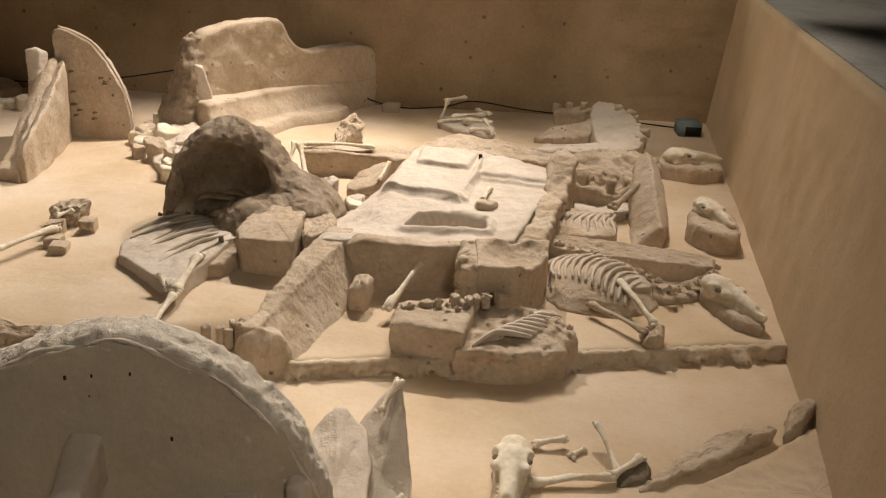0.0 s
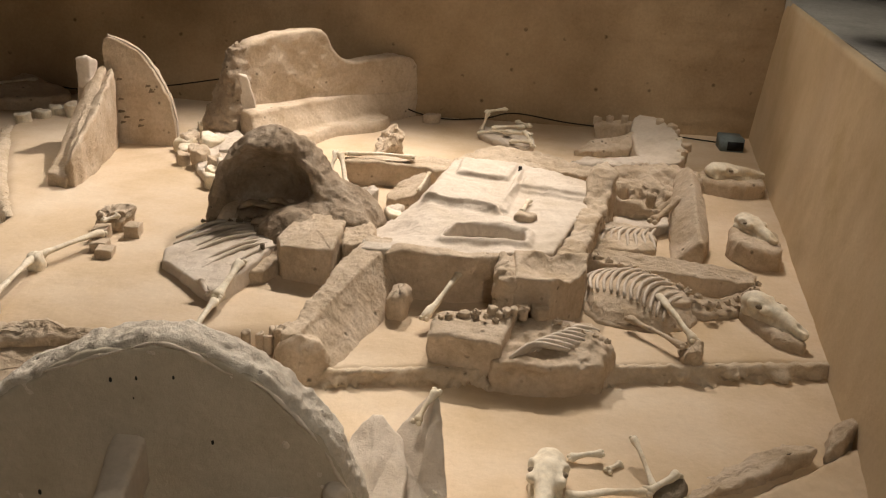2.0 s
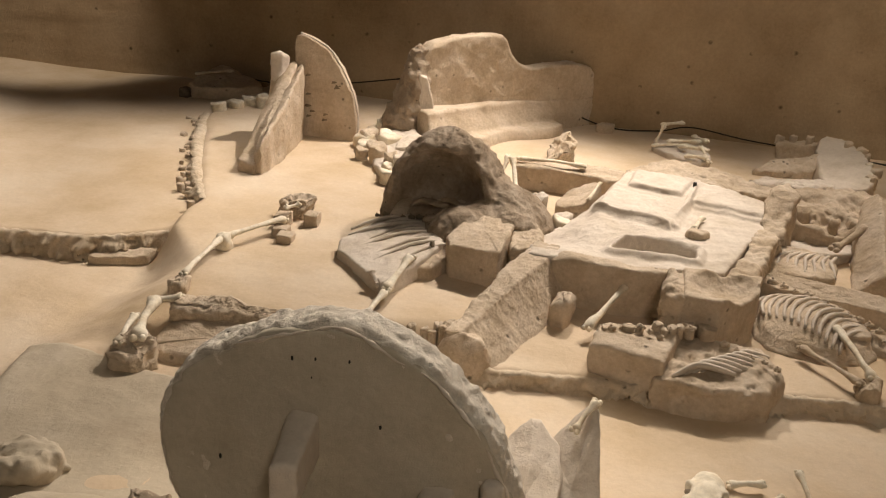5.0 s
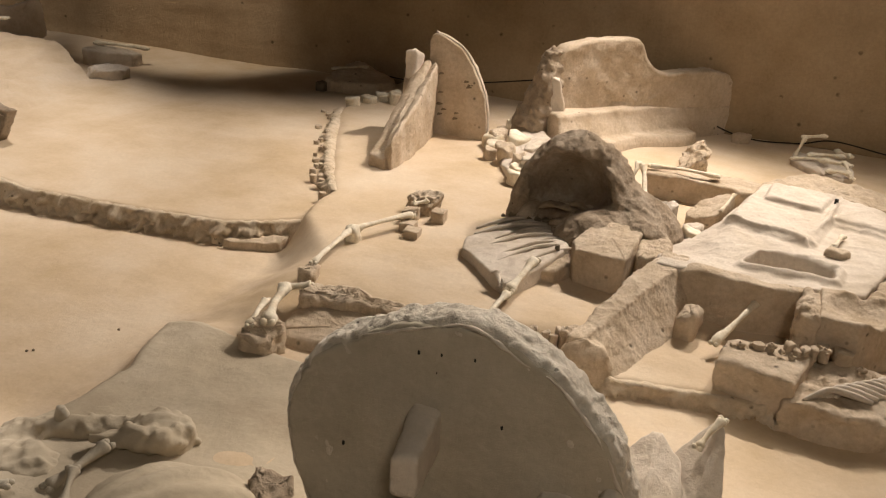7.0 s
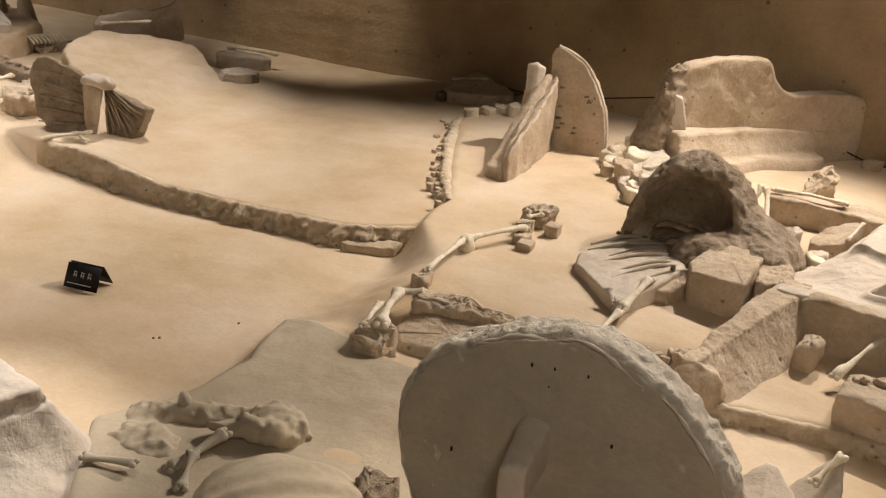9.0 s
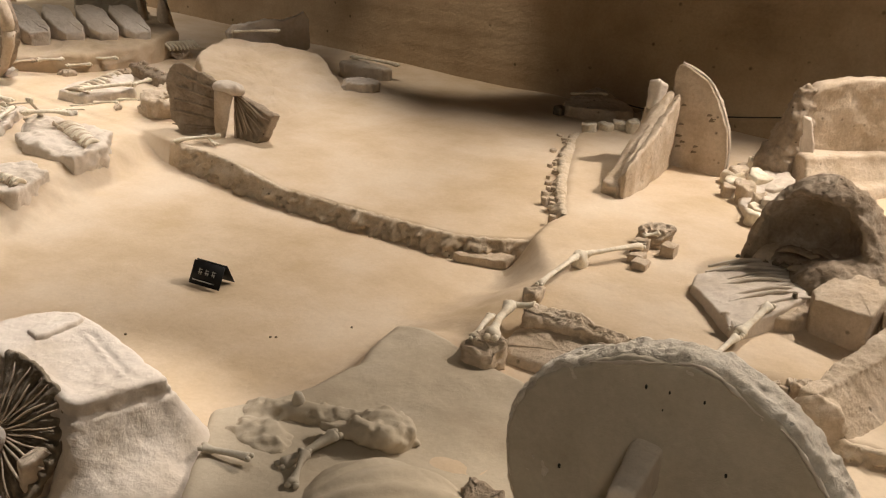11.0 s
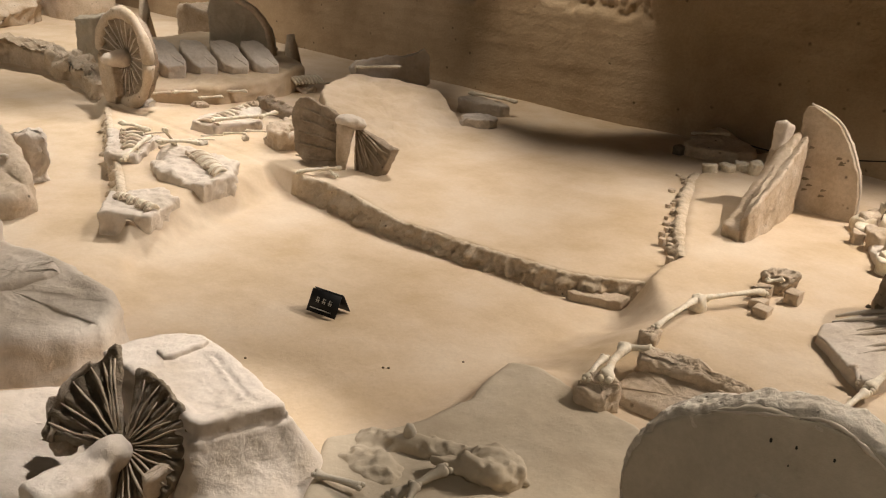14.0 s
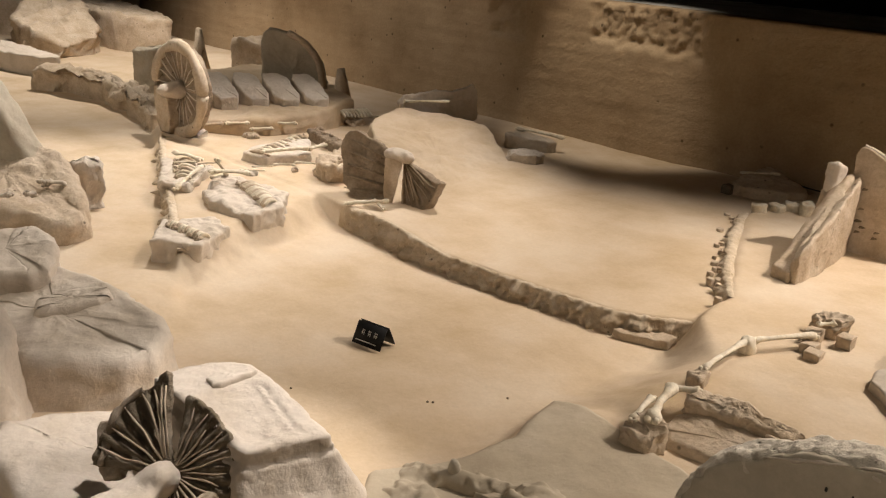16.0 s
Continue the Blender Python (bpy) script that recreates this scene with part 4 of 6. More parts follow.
sculpt("smooth_side", lambda x, y, z: column(x, y, z, [(-0.42, -0.08), (-0.1, -0.15), (-0.04, 0.14), (-0.14, 0.22), (-0.4, 0.12)], -0.2, 0.15, 0.02), (-0.5, -0.24, -0.18), (0.04, 0.3, 0.22), 0.011, LOESS, lump, rough=0.010, freq=9)
def lump_form(x, y, z):
    """A low block with a flat top and a gnawed, undercut front."""
    f = column(x, y, z, [(-0.14, -0.18), (0.1, -0.21), (0.34, -0.13), (0.42, 0.05), (0.32, 0.2), (-0.08, 0.24)], -0.2, 0.085 + 0.03 * ramp(-0.1, 0.2, y), 0.03)
    for c in ((-0.02, -0.24), (0.16, -0.25), (0.34, -0.2)):
        f = carve(f, egg(x, y, z, (c[0], c[1], 0.02), (0.1, 0.07, 0.05)), 0.03)
    return f


sculpt("rough_side", lump_form, (-0.34, -0.3, -0.18), (0.5, 0.32, 0.2), 0.011, LOESS, lump, rough=0.011, freq=9, seed=3, fine=1.0)
for k in range(7):
    part("rib", rib((-0.06 + 0.04 * k, -0.15 + 0.03 * k, 0.085), (0.2 + 0.025 * k, -0.06 + 0.035 * k, 0.1), 0.03, 0.0095, (-0.03, 0.03, 0)), DUST, lump)
for k in range(9):
    p = Vector((-0.34, 0.06, 0.17)).lerp(Vector((0.0, 0.12, 0.2)), k / 8) + Vector((0, 0.03 * math.sin(k), 0.01 * math.cos(k * 2)))
    part("vertebra", vertebra(p - Vector((0, 0, 0.015)), (1, 0.2, 0), 0.021, k), LOESS, lump)
for k in range(7):
    p = Vector((0.05, 0.22, 0.15)).lerp(Vector((0.38, 0.02, 0.14)), k / 6)
    part("vertebra", vertebra(p - Vector((0, 0, 0.02)), (1, -0.4, 0), 0.02, k + 20), LOESS, lump)

# ---- the horse skeletons on the right ----
horse = base("horse_skeleton", (0.6, 4.5, 0), "horse rib cage with neck and legs in earth", "skeleton", "horse skeletons")


def bed_rise(u, v):
    return 0.12 * max(0.0, 1 - ((u - 0.0) / 0.34) ** 2 - ((v - 0.06) / 0.36) ** 2)


part("earth_bed", prism([(-0.28, -0.2, 0.02), (0.05, -0.3, 0.02), (0.28, -0.16, 0.02), (0.32, 0.02, 0.03), (0.1, 0.3, 0.03), (-0.2, 0.38, 0.03), (-0.28, 0.3, 0.03)], -0.1, rough=0.010, bevel=0.03, relief=bed_rise), LOESS, horse, "earth left under the ribs")
for k in range(13):
    f = k / 12
    s, e = Vector((-0.16, 0.33)).lerp(Vector((0.29, 0.0)), f), Vector((-0.27, 0.02)).lerp(Vector((0.09, -0.24)), f)
    c = (s + e) / 2 + Vector((-0.075, 0.045 + 0.012 * math.sin(k * 2.1)))
    line = []
    for n in range(15):
        g = n / 14
        q = s * (1 - g) ** 2 + c * 2 * g * (1 - g) + e * g * g
        line.append((q.x, q.y, 0.03 + bed_rise(q.x, q.y) + 0.004 * math.sin(k * 1.7)))
    part("rib", tube(bmesh.new(), line, [0.0075 + 0.003 * math.sin(math.pi * n / 14) for n in range(15)], 7, 1.3, 0.003, k), DUST, horse)
for k in range(12):
    f = k / 11
    p = Vector((-0.23, 0.37, 0.13)).lerp(Vector((0.3, 0.0, 0.1)), f) + Vector((0.03 * math.sin(math.pi * f), 0.03 * math.sin(math.pi * f), 0))
    part("vertebra", vertebra(p, (0.8, -0.6, 0), 0.027, k), LOESS, horse)
for k in range(8):
    f = k / 7
    p = Vector((0.34, -0.06, 0.07)).lerp(Vector((0.68, 0.28, 0.07)), f) + Vector((0.03, -0.03, 0)) * math.sin(math.pi * f)
    part("neck_vertebra", vertebra(p, (0.7, 0.7, 0), 0.034, k + 5), LOESS, horse)
part("neck_earth", prism([(0.28, -0.1, 0.04), (0.5, -0.02, 0.03), (0.72, 0.25, 0.04), (0.68, 0.34, 0.05), (0.4, 0.08, 0.05), (0.24, 0.06, 0.08)], -0.1, rough=0.012, bevel=0.02), LOESS, horse)
part("upper_leg", long_bone((0.08, -0.08, 0.12), (0.2, -0.45, 0.07), 0.022), BONE, horse)
part("lower_leg", long_bone((-0.08, -0.24, 0.06), (0.14, -0.5, 0.06), 0.02, 3), LOESS, horse)
part("shoulder_blade", prism([(0.0, -0.1, 0.1), (0.08, -0.14, 0.11), (0.26, -0.08, 0.1), (0.22, 0.02, 0.12), (0.06, 0.0, 0.13)], -0.1, rough=0.008, bevel=0.012), LOESS, horse)
part("knee_clod", prism([(0.12, -0.58, 0.05), (0.22, -0.58, 0.09), (0.24, -0.44, 0.08), (0.14, -0.42, 0.05)], -0.15, rough=0.025, bevel=0.02), LOESS, horse)
skull_thing((1.25, 4.36, 0.05), -62, 0.44, "pale horse skull on earth beside neck bones", [(-0.14, 0.1), (-0.02, -0.2), (0.1, -0.24), (0.12, -0.05), (0.0, 0.2), (-0.1, 0.22)])
earth("shaft_ridge", "long low loess ridge of chariot shaft", [(0.37, 4.86, 0.1), (1.24, 4.70, 0.1), (1.27, 4.82, 0.12), (0.8, 4.93, 0.13), (0.37, 4.99, 0.13)], -0.1, rough=0.012, bevel=0.012, category="ridge")
mound = base("horse_skeleton", (0.58, 5.22, 0), "second horse body block with rib tops", "skeleton", "horse skeletons")
part("body_block", prism([(-0.22, -0.16, 0.1), (0.18, -0.14, 0.1), (0.24, 0.06, 0.12), (0.1, 0.28, 0.12), (-0.14, 0.24, 0.12), (-0.24, 0.02, 0.11)], -0.1, rough=0.012, bevel=0.02), LOESS, mound)
for k in range(9):
    f = k / 8
    part("rib", rib((-0.22 + 0.42 * f, -0.1 + 0.03 * math.sin(3 * f), 0.09), (-0.06 + 0.3 * f, 0.2, 0.105), 0.02, 0.009, (-0.03, 0, 0)), DUST, mound)
shoulder = base("shoulder_block", (0.95, 5.7, 0), "crumbly loess block with hollows and slab", "earth block")
sculpt("slab", lambda x, y, z: column(x, y, z, [(-0.06, -0.52), (0.1, -0.58), (0.2, -0.3), (0.24, 0.38), (0.1, 0.46), (0.02, 0.1)], -0.15, 0.16 + 0.17 * ramp(-0.55, 0.3, y) - 1.1 * np.abs(x - 0.13 - 0.08 * y), 0.02), (-0.14, -0.66, -0.1), (0.32, 0.54, 0.34), 0.013, LOESS, shoulder, rough=0.008, freq=9)
def crumble_form(x, y, z):
    f = column(x, y, z, [(-0.38, 0.12), (-0.12, 0.02), (0.1, 0.2), (0.3, 0.62), (0.05, 0.8), (-0.32, 0.6)], -0.15, 0.18 + 0.05 * ramp(0.2, 0.7, y), 0.04)
    for c, r in (((-0.1, 0.16, 0.2), (0.13, 0.16, 0.1)), ((0.06, 0.46, 0.26), (0.12, 0.13, 0.11)), ((-0.2, 0.46, 0.25), (0.12, 0.09, 0.09)), ((-0.26, 0.2, 0.2), (0.06, 0.1, 0.08))):
        f = carve(f, egg(x, y, z, c, r), 0.02)
    return f


sculpt("crumble", crumble_form, (-0.46, -0.06, -0.1), (0.4, 0.88, 0.34), 0.013, LOESS, shoulder, "crumbly hollowed earth", rough=0.013, freq=9, seed=12, fine=1.0)
part("dust_bed", prism([(-0.36, -0.15, 0.05), (0.0, -0.1, 0.06), (0.05, 0.3, 0.06), (-0.3, 0.4, 0.05)], -0.1, rough=0.01), DUST, shoulder)
part("pot_stub", tube(bmesh.new(), [(-0.28, 0.24, 0.0), (-0.28, 0.24, 0.16), (-0.28, 0.25, 0.22)], [0.07, 0.055, 0.04], 10, 1, 0.008), LOESS, shoulder, "rounded upright stub")
for k in range(8):
    part("clod", prism([(0, 0), (0.07, 0.0), (0.08, 0.07), (0.01, 0.08)], -0.1, 0.06, turn=Matrix.Translation((-0.3 + 0.55 * chunk.random(), 0.1 + 0.5 * chunk.random(), 0.13)), rough=0.02, bevel=0.02, step=0.02, seed=k), LOESS, shoulder)
part("shin", long_bone((-0.12, -0.12, 0.1), (0.06, 0.05, 0.2), 0.03), LOESS, shoulder)
skull_thing((1.42, 5.42, 0.12), -70, 0.40, "horse skull on rounded earth by the wall", [(-0.18, -0.12), (-0.05, -0.28), (0.1, -0.26), (0.14, 0.05), (0.06, 0.2), (-0.12, 0.16)])
skull_thing((1.58, 6.66, 0.1), 8, 0.46, "horse skull on earth near the corner", [(-0.26, -0.1), (0.0, -0.2), (0.2, -0.12), (0.22, 0.1), (-0.05, 0.18), (-0.24, 0.12)])

# ---- the back row ----
back = base("broken_ridge", (-0.1, 6.35, 0), "broken loess ridge behind the chariot floor", "ridge")
part("west_ridge", prism([(-1.1, -0.2, 0.17), (-0.7, -0.16, 0.17), (-0.35, -0.2, 0.15), (-0.3, 0.0, 0.18), (-0.7, 0.05, 0.18), (-1.1, -0.05, 0.17)], -0.1, rough=0.014), LOESS, back)
part("middle_ridge", prism([(-0.35, -0.2, 0.15), (0.0, -0.1, 0.2), (0.62, -0.22, 0.18), (0.66, -0.05, 0.2), (0.3, 0.1, 0.24), (-0.02, 0.22, 0.26), (-0.35, 0.02, 0.2)], -0.1, rough=0.022, seed=4), LOESS, back)
part("east_ridge", prism([(0.62, -0.2, 0.13), (1.1, -0.12, 0.14), (1.14, 0.12, 0.16), (0.66, 0.05, 0.18)], -0.1, rough=0.015, seed=5), LOESS, back)
part("long_bone", long_bone((-1.08, -0.12, 0.2), (-0.62, -0.1, 0.2), 0.02), BONE, back, "white bone on the ridge")
part("knee_bone", long_bone((-1.12, -0.14, 0.2), (-1.04, -0.34, 0.03), 0.024, 2), BONE, back, "white bone end")
part("ankle_bone", long_bone((-1.16, -0.1, 0.2), (-1.18, -0.28, 0.05), 0.02, 4), BONE, back, "white bone end")
pile = base("bone_pile", (-0.08, 7.6, 0), "pile of whitish limb bones on floor", "bones")
part("earth_bed", prism([(-0.22, -0.05, 0.05), (0.15, -0.4, 0.06), (0.24, -0.3, 0.06), (0.2, 0.15, 0.07), (-0.2, 0.25, 0.05)], -0.08, rough=0.02), DUST, pile)
for p, q, r in (((-0.2, 0.1, 0.06), (-0.15, 0.12, 0.2), 0.02), ((-0.17, 0.14, 0.2), (0.0, 0.2, 0.22), 0.018), ((-0.1, 0.0, 0.1), (0.15, 0.05, 0.12), 0.022), ((0.0, -0.1, 0.1), (0.2, -0.2, 0.12), 0.025), ((0.1, 0.2, 0.12), (0.2, 0.0, 0.14), 0.02), ((0.05, -0.3, 0.08), (0.2, -0.35, 0.1), 0.024), ((0.15, -0.2, 0.14), (0.22, -0.4, 0.08), 0.02), ((-0.22, -0.02, 0.06), (0.05, -0.05, 0.1), 0.016)):
    part("limb_bone", long_bone(p, q, r, p[0] * 9), BONE, pile)
back_block = base("back_block", (1.0, 7.5, 0), "jagged loess blocks before the back wall", "earth block")
part("sloping_slab", prism([(-0.08, -0.68, 0.1), (0.26, -0.7, 0.16), (0.3, -0.1, 0.22), (0.22, 0.5, 0.2), (0.02, 0.5, 0.2), (-0.06, 0.0, 0.16)], -0.1, rough=0.015), DUST, back_block, "pale sloping slab")
part("low_arm", prism([(-0.55, -0.25, 0.06), (-0.1, -0.15, 0.08), (0.02, 0.0, 0.16), (-0.02, 0.1, 0.16), (-0.4, -0.05, 0.08)], -0.1, rough=0.02, seed=3), LOESS, back_block)
part("far_arm", prism([(-0.32, 0.35, 0.12), (0.0, 0.4, 0.14), (0.1, 0.6, 0.14), (-0.3, 0.55, 0.12)], -0.1, rough=0.02, seed=6), LOESS, back_block)
part("dust_strip", prism([(-0.6, -0.75, 0.1), (0.0, -0.7, 0.12), (0.0, -0.5, 0.12), (-0.55, -0.55, 0.08)], -0.1, rough=0.02, seed=8), DUST, back_block)
clods("earth_clod", "small jagged clod on back blocks", [(0.7, 8.0, 0.13), (1.0, 8.0, 0.14), (1.25, 7.7, 0.18), (1.28, 7.2, 0.18), (1.25, 6.9, 0.14)], 12, 0.035, 0.05, LOESS, "clods on back blocks", 0.05, 0.2, -0.03)
case = base("junction_box", (1.83, 7.86, 0), "small blue-grey plastic box on floor", "box")
bm = bmesh.new()
bmesh.ops.create_cube(bm, size=1, matrix=Matrix.Translation((0, 0, 0.055)) @ Matrix.Diagonal((0.19, 0.2, 0.12, 1)))
bmesh.ops.bevel(bm, geom=bm.edges[:], offset=0.006, segments=2, affect="EDGES")
part("case", bm, CASE, case)
bm = bmesh.new()
bmesh.ops.create_cube(bm, size=1, matrix=Matrix.Translation((0.02, -0.103, 0.05)) @ Matrix.Diagonal((0.13, 0.008, 0.075, 1)))
part("cover", bm, BLACK, case, "dark front cover")
cable = bezier([(1.74, 7.98, 0.02), (1.2, 8.1, 0.03), (0.5, 8.17, 0.05), (0.0, 8.18, 0.1), (-0.3, 8.18, 0.03), (-0.8, 8.17, 0.03), (-1.6, 8.18, 0.3), (-2.3, 8.17, 0.28), (-3.2, 8.15, 0.12), (-3.9, 8.1, 0.06), (-4.4, 8.12, 0.12)], 8)
tagged(link("floor_cable", tube(bmesh.new(), cable, [0.0065] * len(cable), 7), CABLE), "thin black cable along the back wall", "cable")

# ---- before the bench ----
pillar = base("earth_pillar", (-0.48, 2.8, 0), "smooth pale loess pillar with bone ends", "earth block")
part("left_mass", prism([(-0.2, -0.1, 0.1), (0.0, -0.45, 0.05), (0.08, -0.4, 0.06), (0.06, 0.1, 0.16), (-0.06, 0.2, 0.24), (-0.16, 0.1, 0.16)], -0.22, rough=0.007, bevel=0.012), DUST, pillar)
part("right_mass", prism([(0.02, -0.25, 0.0), (0.2, -0.25, -0.02), (0.21, -0.05, 0.02), (0.16, 0.2, 0.3), (0.1, 0.24, 0.28), (-0.02, 0.14, 0.14)], -0.22, rough=0.007, bevel=0.01), DUST, pillar)
part("bone_end", long_bone((0.08, 0.12, 0.24), (0.14, 0.22, 0.31), 0.018), BONE, pillar, "white bone end on top")
part("low_bone", long_bone((-0.06, -0.42, 0.1), (0.02, -0.34, 0.06), 0.024), BONE, pillar, "curved white bone")
part("bone_bits", long_bone((0.13, -0.1, 0.03), (0.18, -0.06, 0.03), 0.015), BONE, pillar, "small white bone bits")
part("bone_bits", long_bone((0.12, -0.06, 0.05), (0.16, -0.02, 0.06), 0.013, 3), BONE, pillar, "small white bone bits")
skull_thing((0.07, 2.93, -0.03), 262, 0.42, "whitish horse skull on the lower floor", [(-0.06, 0.14), (0.08, 0.14), (0.06, -0.24), (-0.06, -0.24)])
fore = base("leg_bones", (0.4, 3.05, -0.075), "long limb bones lying beside skull", "bones", "leg bones")
part("long_bone", long_bone((-0.26, -0.09, 0.03), (0.05, -0.04, 0.04), 0.02), BONE, fore)
part("long_bone", long_bone((0.04, -0.04, 0.04), (0.17, 0.06, 0.06), 0.02, 3), BONE, fore)
part("long_bone", long_bone((0.02, 0.22, 0.1), (0.08, 0.0, 0.03), 0.014, 5), BONE, fore)
part("short_bone", long_bone((-0.22, 0.15, 0.03), (-0.1, 0.17, 0.05), 0.017, 7), BONE, fore)
part("short_bone", long_bone((-0.08, 0.1, 0.02), (-0.03, 0.15, 0.02), 0.016, 9), BONE, fore)
part("earth_clod", prism([(0.06, -0.08, 0.02), (0.2, -0.02, 0.04), (0.2, 0.08, 0.06), (0.08, 0.02, 0.03)], -0.06, rough=0.012), DARK, fore)
fb = base("broken_scarp", (1.05, 3.3, -0.09), "broken scarp of earth before wall", "ridge")
part("near_scarp", prism([(-0.5, -0.35, 0.04), (-0.1, -0.12, 0.1), (0.1, 0.02, 0.11), (0.06, 0.08, 0.10), (-0.2, 0.0, 0.05), (-0.55, -0.28, 0.0)], -0.12, rough=0.02, bevel=0.015), LOESS, fb)
part("far_scarp", prism([(0.12, 0.0, 0.09), (0.3, 0.16, 0.14), (0.5, 0.34, 0.15), (0.48, 0.44, 0.13), (0.2, 0.2, 0.09)], -0.12, rough=0.02, bevel=0.015, seed=3), LOESS, fb)
part("upper_ledge", prism([(-0.6, -0.75, 0.0), (0.6, -0.6, 0.0), (0.7, 0.3, 0.08), (0.5, 0.3, 0.09), (0.12, -0.02, 0.06), (-0.4, -0.34, 0.02)], -0.12, rough=0.012, bevel=0.02), FLOOR, fb)
clods("earth_clod", "small hollow clod at the bench corner", [(-1.26, 3.86, -0.02), (-1.12, 3.9, 0), (-1.04, 3.84, 0)], 8, 0.035, 0.06, LOESS, "bench corner clods", 0.07, 0.15)
clods("earth_clod", "loose crumb on the crusted lump", [(-0.38, 3.92, 0.13), (-0.15, 3.98, 0.15), (-0.02, 4.02, 0.16), (0.1, 4.08, 0.14)], 14, 0.025, 0.035, LOESS, "crumbs on the lump", 0.06, 0.2, -0.03)
clods("earth_clod", "loose crumb before the panel end", [(-2.25, 7.1, 0.1), (-2.2, 7.2, 0.3), (-2.12, 7.2, 0.5)], 8, 0.05, 0.06, DARK, "crumbs by the panel", 0.08, 0.1, -0.05)

# ---- the left half: legs, scarp clods, sign ----
leg = base("leg_bones", (-2.4, 4.4, 0.02), "outstretched white horse leg bones on floor", "bones", "leg bones")
part("upper_bone", long_bone((0.1, 0.4, 0.05), (-0.09, 0.03, 0.05), 0.024), BONE, leg)
part("lower_bone", long_bone((-0.1, 0.01, 0.05), (-0.05, -0.5, 0.05), 0.02, 3), BONE, leg)
part("knuckle", prism([(-0.13, -0.02), (-0.06, -0.03), (-0.05, 0.05), (-0.12, 0.06)], -0.05, 0.07, rough=0.015, step=0.018, bevel=0.02), BONE, leg)
part("earth_foot", prism([(-0.1, -0.6), (0.0, -0.6), (0.0, -0.48), (-0.09, -0.47)], -0.1, 0.05, rough=0.02, bevel=0.03), LOESS, leg)
part("dark_clod", prism([(-0.06, 0.62, 0.08), (0.12, 0.58, 0.1), (0.18, 0.7, 0.1), (0.0, 0.74, 0.12)], -0.05, rough=0.035, bevel=0.015), LOESS, leg, "hollow broken clod")
for u, v, h in ((0.02, 0.42, 0.06), (0.17, 0.5, 0.055), (0.07, 0.28, 0.03), (0.13, 0.2, 0.025)):
    part("cube", prism([(u, v), (u + 0.085, v + 0.01), (u + 0.08, v + 0.1), (u - 0.005, v + 0.09)], -0.05, h, rough=0.007, bevel=0.006, corner=0), LOESS, leg)
part("hoof_bone", long_bone((0.08, 0.46, 0.1), (0.14, 0.52, 0.11), 0.018), BONE, leg)
dark = base("leg_bones", (-2.35, 3.35, -0.06), "bent leg bone on dark clods", "bones", "leg bones")
part("dark_clod", prism([(-0.1, -0.16, 0.06), (0.06, -0.16, 0.05), (0.1, -0.02, 0.1), (-0.02, 0.04, 0.12)], -0.1, rough=0.03, bevel=0.03), LOESS, dark)
part("shin_bone", long_bone((0.02, -0.06, 0.1), (-0.1, 0.28, 0.11), 0.03), BONE, dark)
part("toe_bone", long_bone((-0.05, -0.1, 0.08), (-0.13, 0.16, 0.08), 0.02, 4), BONE, dark)
part("knee_bone", long_bone((-0.1, 0.28, 0.11), (0.02, 0.32, 0.12), 0.026, 7), BONE, dark)
part("side_ridge", prism([(-0.02, 0.24, 0.12), (0.2, 0.28, 0.1), (0.5, 0.32, 0.1), (0.52, 0.42, 0.1), (0.2, 0.42, 0.13), (0.0, 0.36, 0.13)], -0.1, rough=0.025, bevel=0.03), LOESS, dark, "crumbly side ridge")
part("smooth_bed", prism([(0.0, 0.0, 0.0), (0.4, 0.05, 0.0), (0.6, 0.3, 0.05), (0.2, 0.32, 0.06), (-0.02, 0.25, 0.04)], -0.1, rough=0.008, freq=4, bevel=0.03), LOESS, dark)
for k in range(6):
    part("rib", rib((0.42 + 0.03 * k, 0.24, 0.1), (0.6 + 0.04 * k, 0.1 + 0.02 * k, 0.08), 0.03, 0.011), LOESS, dark)
clods("scarp_clod", "small crumbled clod along the low ridge", [(-4.05, 6.95, -0.03), (-3.75, 6.25, -0.03), (-3.5, 5.8, -0.03), (-3.25, 5.4, -0.03), (-3.02, 5.1, -0.03)], 22, 0.03, 0.014, LOESS, "ridge clods", 0.12, 0.0)
clods("bone_fragment", "whitish bone fragment near low ridge", [(-3.95, 7.1, 0), (-3.8, 7.4, 0), (-3.6, 7.4, 0)], 5, 0.08, 0.08, BONE, "ridge fragments", 0.1, 0.8)
low_slab = base("low_slab", (-4.2, 7.85, 0), "low greyish earth slab near back wall", "slab")
part("slab", prism([(-0.3, -0.3, 0.06), (0.2, -0.2, 0.08), (0.35, 0.1, 0.06), (-0.1, 0.28, 0.16), (-0.22, 0.2, 0.18)], -0.1, rough=0.015), LOESS, low_slab)
part("dark_lump", prism([(-0.34, -0.32), (-0.24, -0.34), (-0.22, -0.24), (-0.32, -0.22)], -0.1, 0.045, rough=0.012), DARK, low_slab)
part("stick", long_bone((-0.3, -0.05, 0.13), (0.0, 0.1, 0.16), 0.016), BONE, low_slab)
step_slab = earth("step_slab", "flat loess step at the scarp corner", [(-3.38, 4.4, -0.19), (-3.06, 4.52, -0.18), (-3.04, 4.64, -0.17), (-3.3, 4.54, -0.18)], -0.3, category="step", rough=0.012, bevel=0.006)
sign = base("tent_sign", (-4.13, 3.14, -0.235), "small black folded tent sign on floor", "sign")
turn_s = Matrix.Rotation(radians(12), 4, "Z")
